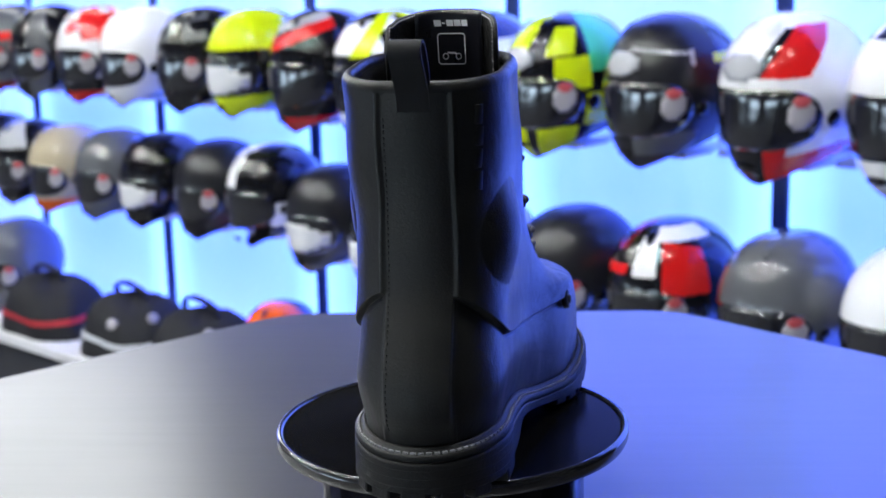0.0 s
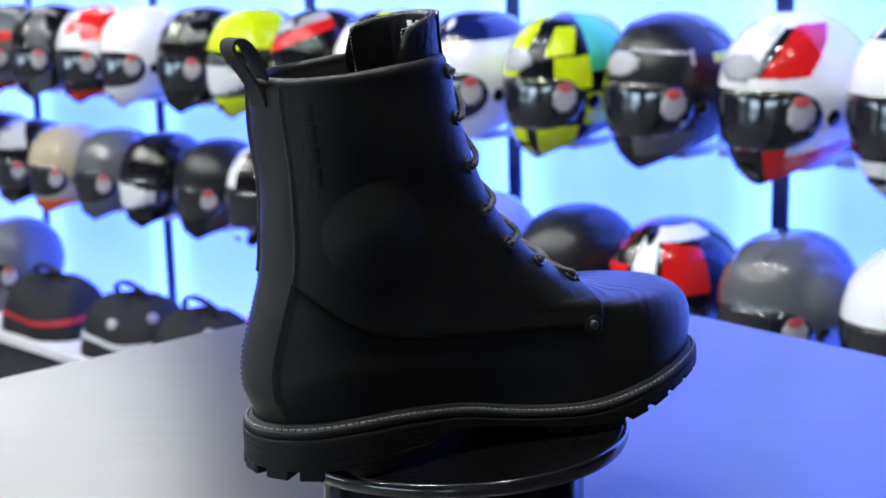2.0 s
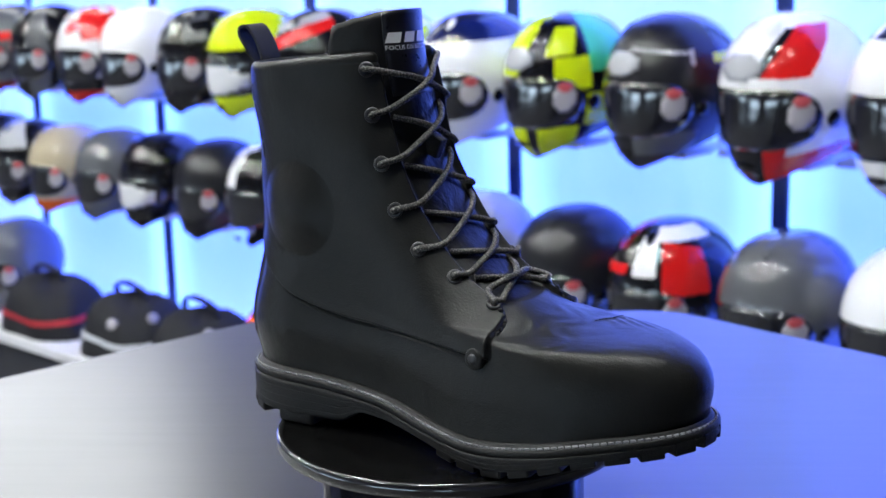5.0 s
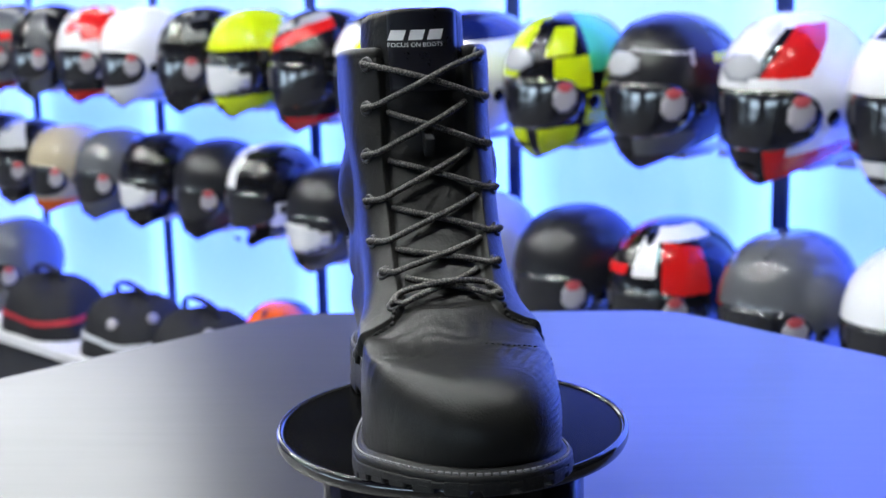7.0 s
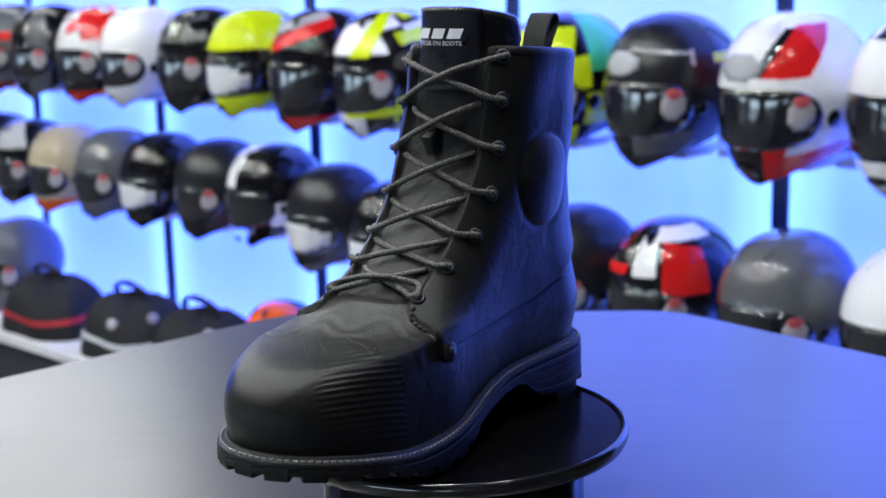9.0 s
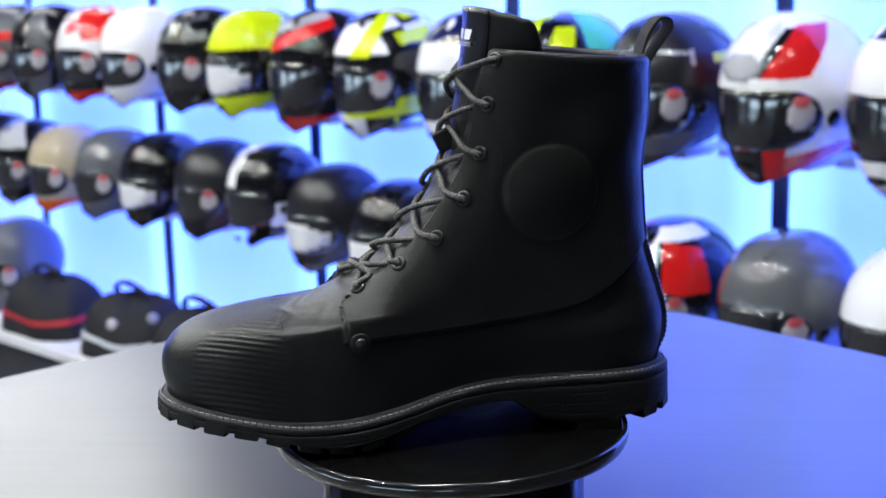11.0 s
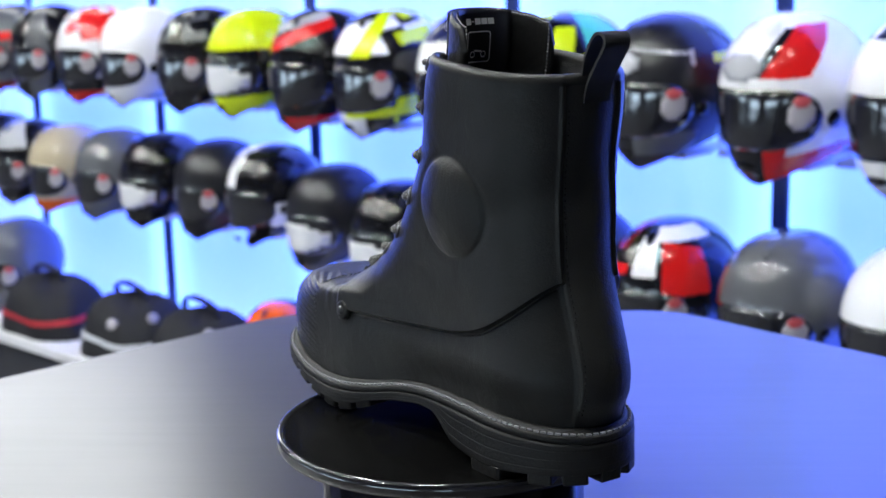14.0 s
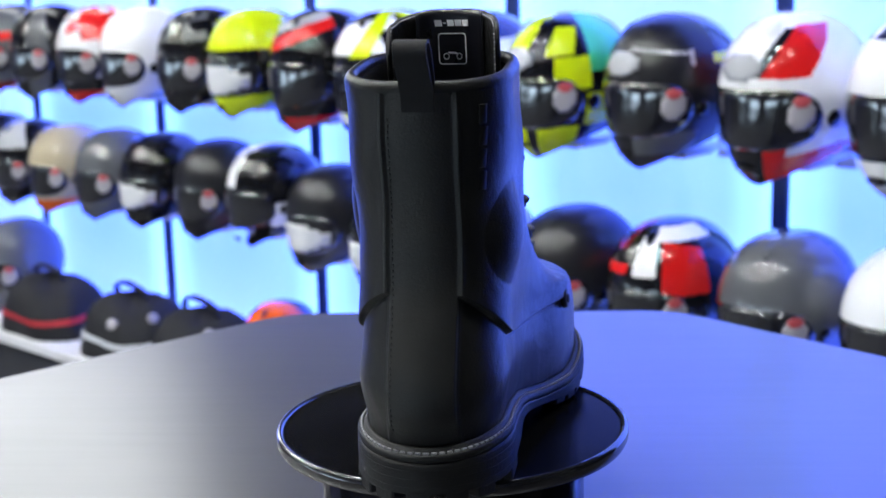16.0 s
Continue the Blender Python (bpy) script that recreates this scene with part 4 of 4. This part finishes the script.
        bmesh.ops.solidify(bm, geom=bm.faces[:], thickness=.0012)
        return part(name, bm, material, parent, label)

    if style.get("paper"):
        decal("protective_sheet", -54, 58, PORT - 17, PORT + 11, .003, M["sheet"], visor, "white paper sheet behind the visor")
    elif style.get("tag", True):
        decal("price_sticker", 42, 63, PORT - 5, PORT + 14, .003, M["sticker"], visor, "round white price sticker")
        decal("red_mark", 46, 59, PORT + 9, PORT + 15, .0038, M["pink_label"], visor)
    if "badge_paint" in style:
        decal("badge", -26, 20, 14, 33, .003, M[style["badge_paint"]], e, "pale oval maker's badge on the brow")
    decal("chin_vent", -14, 14, -50, -42, .004, M["black_paint"], e, "black chin vent")
    for sgn in (1, -1):
        decal("crown_vent", sgn * 22 - 6, sgn * 22 + 6, 48, 64, .005, M[style.get("vent", style["base"])], e)
    hinge = lathe([(0, .006), (.012, .006), (.016, .003), (.017, -.004), (0, -.004)], 24)
    for sgn in (1, -1):
        hp = helmet_point(radians(80 * sgn), radians(PORT), -.003)
        h = part("visor_hinge", hinge.copy(), M["black_paint"], e)
        h.matrix_local = Matrix.Translation(hp) @ hp.normalized().to_track_quat("Z", "Y").to_matrix().to_4x4()
    hinge.free()
    # neck roll closing the bottom
    ring = [helmet_point(a, helmet_hem(a)) for a in azs]
    neck = [(p.x * .93, p.y * .92, p.z + .002) for p in ring] + [(p.x * .70, p.y * .66, p.z + .012) for p in ring] + [(p.x * .6, p.y * .5, p.z + .06) for p in ring]
    fs = [(k * na + j, k * na + (j + 1) % na, (k + 1) * na + (j + 1) % na, (k + 1) * na + j) for k in (0, 1) for j in range(na)] + [tuple(2 * na + j for j in range(na))]
    part("neck_roll", mesh_of("neck_roll", neck, fs, M["foam"]), None, e, "padded black neck roll")
    tagged(e, style["label"], "helmet", "helmets on the wall")
    return e


def bracket(a, z):
    """Steel arm on which a helmet hangs."""
    b = empty("helmet_bracket", Matrix.Translation(on_wall(a, 0, z)) @ WALL_TURN)
    part("wall_plate", box((.05, .012, .07), (0, -.012, 0), .003), M["white"], b)
    part("arm", box((.03, .20, .012), (0, .085, -.005), .003), M["white"], b)
    part("cradle", box((.12, .10, .012), (0, .19, .002), .004), M["white"], b)
    tagged(b, "white steel helmet bracket fixed to the wall", "bracket", "helmet brackets")


D = radians
top = lambda lo: (lambda a, b: b > D(lo))
chin = lambda hi: (lambda a, b: b < D(hi))
rear = lambda lo: (lambda a, b: abs(a) > D(lo))
stripe = lambda w: (lambda a, b: abs(math.sin(a)) * math.cos(b) < w and b > D(14))


def blocks(n, m, share, seed):
    """Uneven slanted blocks of paint, covering about that share of the shell."""
    def test(a, b):
        u, v = math.floor(a * n + .8 * b + seed), math.floor(b * m - .5 * a + seed * 1.7)
        return math.sin(u * 12.9898 + v * 78.233 + seed) * 43758.5453 % 1 < share
    return test


checks = lambda n, m: blocks(n, m, .5, n + m)
# Navy rears of black and grey helmets: the wall's blue spill put into paint.
ROW_1 = [
    (-.255, dict(base="white_paint", zones=[(top(48), "navy_and_wall_glow"), (rear(120), "navy_and_wall_glow")], label="white full-face helmet with a navy crown")),
    (0, dict(base="white_paint", zones=[(lambda a, b: .16 + .7 * (b - .3) < a < .42 + .7 * (b - .3) and .3 < b < 1.0, "black_paint"),
                                        (lambda a, b: .34 + .75 * (b - .3) < a < 1.05 + .85 * (b - .3) and .28 < b < 1.05, "red_paint"),
                                        (lambda a, b: b < -.33 and a < .42, "black_paint"), (lambda a, b: b < -.33 and .42 <= a < .80, "red_paint"),
                                        (lambda a, b: a >= .80 and b < -.62 + .16 * (a - .8), "red_paint"), (lambda a, b: a > 1.75 and b < .05, "dark_red"),
                                        (lambda a, b: -1.6 < a < -.9 and b > .1, "red_paint")], badge_paint="silver_paint", label="white, red and black full-face helmet")),
    (.264, dict(base="matt_black", zones=[(lambda a, b: .1 < a < 1.25 and .62 - .1 * a < b < .67 - .1 * a, "silver_paint"), (lambda a, b: 1.2 < a < 1.28 and .35 < b < .58, "silver_paint"),
                                          (lambda a, b: -.85 < b < -.45 and .25 < a < 1.4, "grey_paint"), (rear(98), "navy_and_wall_glow"), (lambda a, b: 1.6 < a < 1.95 and .35 < b < .48, "yellow_paint")],
                badge_paint="silver_paint", label="matt black full-face helmet with grey flashes")),
    (.522, dict(base="black_paint", zones=[(lambda a, b: b > .08 and a < -.02 + .35 * b, "yellow_paint"), (lambda a, b: .45 + .3 * b < a < .95 + .3 * b and .45 < b < .95, "yellow_paint"),
                                           (lambda a, b: .75 < a < 1.35 and .0 < b < .42, "yellow_paint"), (lambda a, b: 1.35 < a < 2.2 and b > .2, "green_paint"), (lambda a, b: a > 1.3 and -.5 < b < -.05, "yellow_paint"),
                                           (lambda a, b: b < -.5 and -.6 < a < .2, "yellow_paint"), (lambda a, b: .45 < a < 1.2 and b < -.5, "yellow_paint")],
                badge_paint="silver_paint", label="black full-face helmet with fluorescent yellow blocks")),
    (.774, dict(base="white_paint", zones=[(top(35), "navy_and_wall_glow"), (rear(115), "navy_and_wall_glow")], label="white full-face helmet with a dark blue crown")),
    (1.044, dict(base="black_paint", zones=[(lambda a, b: b > .34 and blocks(1.6, 3, .5, 6)(a, b), "white_paint"), (lambda a, b: .25 + .6 * (b - .3) < a < .7 + .6 * (b - .3) and b > .3, "yellow_paint"), (lambda a, b: b < -.36 and a < .6, "white_paint"),
                                            (lambda a, b: -.62 < b < -.45 and a > .1, "yellow_paint"), (lambda a, b: a > 1.2 and blocks(2, 4, .4, 4)(a, b), "yellow_paint")], label="white, black and yellow full-face helmet")),
    (1.273, dict(base="black_paint", zones=[(lambda a, b: .36 + .28 * max(0, a) < b < .62 + .35 * max(0, a) and a < 1.5, "red_paint"), (lambda a, b: .72 + .2 * a < b < .95 + .3 * a and -.2 < a < 1.5, "silver_paint"), (lambda a, b: b < -.75 and a > -.3, "red_paint"), (lambda a, b: a < -.8 and b > 0, "silver_paint")], tag=False, label="black full-face helmet with red and silver bands")),
    (1.527, dict(base="yellow_paint", zones=[(lambda a, b: abs(b + .12) < .40 and abs(a) < 1.42, "black_paint"), (rear(125), "black_paint")], paper=True, label="fluorescent yellow full-face helmet with white sheet")),
    (1.744, dict(base="black_paint", zones=[(lambda a, b: b > .4 and checks(5, 7)(a, b), "grey_paint"), (rear(110), "navy_and_wall_glow")], label="black full-face helmet with grey speckled graphics")),
    (2.012, dict(base="white_paint", label="plain white full-face helmet")),
    (2.229, dict(base="white_paint", zones=[(lambda a, b: b > .33 and blocks(2.2, 3, .6, 1)(a, b), "red_paint"), (lambda a, b: b < -.4, "black_paint"), (lambda a, b: b < -.75 and a > 0, "red_paint")], label="white full-face helmet with red graphics")),
    (2.486, dict(base="black_paint", zones=[(lambda a, b: a < -.3 and b > .2, "white_paint"), (lambda a, b: .6 < a < 1.2, "grey_paint")], label="black and white full-face helmet")),
    (2.709, dict(base="grey_paint", zones=[(lambda a, b: D(14) < b < D(24), "red_paint"), (chin(-40), "dark_red")], label="grey full-face helmet with red trim")),
    (2.93, dict(base="black_paint", label="plain black full-face helmet")),
]
ROW_2 = [
    (-.250, .667, dict(base="white_paint", zones=[(rear(80), "silver_paint")], label="white full-face helmet with silver sides")),
    (.001, .662, dict(base="grey_paint", zones=[(rear(112), "navy_and_wall_glow")], label="plain grey full-face helmet")),
    (.258, .658, dict(base="black_paint", zones=[(lambda a, b: b > .72 and -1.2 < a < -.15, "dark_red"), (lambda a, b: .36 < b < .5 and a < .05, "red_paint"), (lambda a, b: .18 < a < .62 and .36 < b < 1.0, "white_paint"), (lambda a, b: .72 < a < 1.5 and .1 < b < .85 - .2 * a + .2, "red_paint"),
                                                 (lambda a, b: .5 < a < 1.9 and .9 < b < 1.25, "white_paint"), (lambda a, b: a > 1.5 and b < .5, "navy_and_wall_glow"), (lambda a, b: b < -.4 and .1 < a < .9, "red_paint")], label="black helmet with red and silver racing graphics")),
    (.504, .657, dict(base="matt_black", label="matt black full-face helmet")),
    (.785, .660, dict(base="silver_paint", label="plain silver full-face helmet")),
    (1.029, .663, dict(base="black_paint", zones=[(rear(120), "navy_and_wall_glow")], paper=True, label="gloss black full-face helmet with white sheet")),
    (1.256, .681, dict(base="matt_black", paper=True, label="matt black full-face helmet with white sheet")),
    (1.492, .715, dict(base="black_paint", zones=[(stripe(.16), "white_paint"), (lambda a, b: -.5 < b < -.05 and abs(a) > .5, "white_paint")], open=True, tag=False, label="black open-face helmet with white stripe")),
    (1.711, .709, dict(base="matt_black", label="matt black full-face helmet")),
    (1.968, .711, dict(base="black_paint", paper=True, label="gloss black full-face helmet with white sheet")),
    (2.197, .707, dict(base="grey_paint", label="plain grey full-face helmet")),
    (2.449, .702, dict(base="beige_paint", zones=[(chin(-24), "beige_paint"), (chin(-36), "orange_paint")], label="beige full-face helmet with orange chin")),
    (2.66, .705, dict(base="black_paint", zones=[(lambda a, b: b > .4 and abs(a) < 1.2, "silver_paint")], label="black full-face helmet with silver crown")),
    (2.86, .713, dict(base="black_paint", label="plain black full-face helmet")),
]
for a, style in ROW_1:
    helmet(on_wall(a - .144 - .012 * a, .2, 1.043 + (.008 if a > 1.4 else 0)), -11, style, 1.0 if a < .1 else .96 if a < 1.4 else .90, a < 1.4)
    bracket(a - .144 - .012 * a, .918 + (.018 if a > 1.4 else 0))
for a, z, style in ROW_2:
    helmet(on_wall(a - .144 - .012 * a, .2, z - .010 + (.014 if a > .9 else 0)), -11, style, .86 if a > .9 else .96, a < .6)
    bracket(a - .144 - .012 * a, z - .130 + (.030 if a > .9 else 0))
for a, z, size, style in [(2.756, .366, .97, dict(base="grey_paint", label="grey full-face helmet on the low shelf")),
                    (1.453, .329, .72, dict(base="navy_and_wall_glow", zones=[(top(30), "orange_paint"), (rear(110), "navy_and_wall_glow")], label="small orange and navy full-face helmet on the low shelf"))]:
    helmet(on_wall(a - .124, .2, z), 0, style, size)


# ---- low shelf along the wall, with bags ----
def low_shelf():
    for k in range(0, 5):
        s = empty("low_shelf", Matrix.Translation(on_wall((k + .5) * BAY, .26, 0)) @ WALL_TURN)
        part("top", box((BAY - .004, .41, .03), (0, -.045, .205), .004), M["white"], s, "white laminate top")
        part("body", box((BAY - .004, .38, .16), (0, -.055, .108), .004), M["dark"], s)
        part("plinth", box((BAY - .02, .32, .028), (0, -.065, .014), .002), M["dark"], s)
        tagged(s, "low dark cabinet with white top below the helmets", "low cabinet", "low cabinets below the helmets")


def helmet_bag(a, w, h, band, label, patches=()):
    e = empty("helmet_bag", Matrix.Translation(on_wall(a, .28, .221)) @ WALL_TURN)
    n, m = 40, 18

    def at(u, v, g=0.0):
        ang = 2 * math.pi * u
        r = cap(np.array(1 - v), 2.6) * (1 + .05 * math.sin(3 * ang + 4 * v) + .03 * math.sin(7 * ang))
        sx = math.copysign(abs(math.cos(ang)) ** .8, math.cos(ang))
        sy = math.copysign(abs(math.sin(ang)) ** .8, math.sin(ang))
        return ((w / 2 + g) * r * sx, (.13 + g) * r * sy, h * v + .012 * math.sin(2 * ang) * v)
    verts = [at(j / n, i / m) for i in range(m + 1) for j in range(n)]
    faces = [(i * n + j, i * n + (j + 1) % n, (i + 1) * n + (j + 1) % n, (i + 1) * n + j) for i in range(m) for j in range(n)] + [tuple(range(n))[::-1]]
    part("body", mesh_of("body", verts, faces, M["bag"]), None, e)
    vs = [at(j / n, .30 + .10 * i, .003) for i in (0, 1) for j in range(n)]
    part("band", mesh_of("band", vs, [(j, (j + 1) % n, n + (j + 1) % n, n + j) for j in range(n)], M[band]), None, e)
    for u, v, r in patches:
        c = Vector(at(u, v, .004))
        n_ = Vector((c.x, c.y, .03)).normalized()
        lab = part("label_patch", lathe([(0, .003), (r * .9, .003), (r, .001), (r, -.004), (0, -.004)], 20), M["sticker"], e, "white sewn label")
        lab.matrix_local = Matrix.Translation(c) @ n_.to_track_quat("Z", "Y").to_matrix().to_4x4()
    part("handle", tube(smooth_path([(-.07, 0, h * .93), (-.06, .01, h * 1.12), (0, .02, h * 1.22), (.06, .01, h * 1.12), (.07, 0, h * .93)]), .011, 8, .5), M["bag"], e, "black webbing carry handle")
    tagged(e, label, "bag", "bags on the low cabinet")


M["red_band"] = mat("red_woven_band", (0.42, 0.018, 0.03), .75, 0, .2, 40, .4, 300)
M["white_band"] = mat("white_woven_band", (0.60, 0.62, 0.66), .75, 0, .15, 40, .4, 300)
M["grey_band"] = mat("dark_blue_woven_band", (0.05, 0.07, 0.12), .75, 0, .2, 40, .4, 300)
M["bag"] = mat("black_nylon", (0.005, 0.005, 0.008), .8, 0, .3, 20, .5, 60)
low_shelf()
helmet_bag(2.30, .36, .162, "red_band", "black nylon helmet bag with a red band")
helmet_bag(1.87, .34, .168, "white_band", "black nylon helmet bag with white band", ((.30, .70, .016), (.47, .76, .015), (.40, .13, .018)))
helmet_bag(1.55, .30, .172, "grey_band", "dark nylon helmet bag with a carry handle", ((.37, .16, .022), (.42, .80, .017), (.50, .66, .012)))

# ---- what moves ----
def motions():
    angle = lambda t: 77.53 - 22.435 * t
    times = [k * 0.5 for k in range(33)]
    walk(boot, [(t, pose(0, 0, PLATE_Z, 0, 0, angle(t))) for t in times])
    walk(platter, [(t, pose(0, 0, 0, 0, 0, angle(t))) for t in times])


motions()
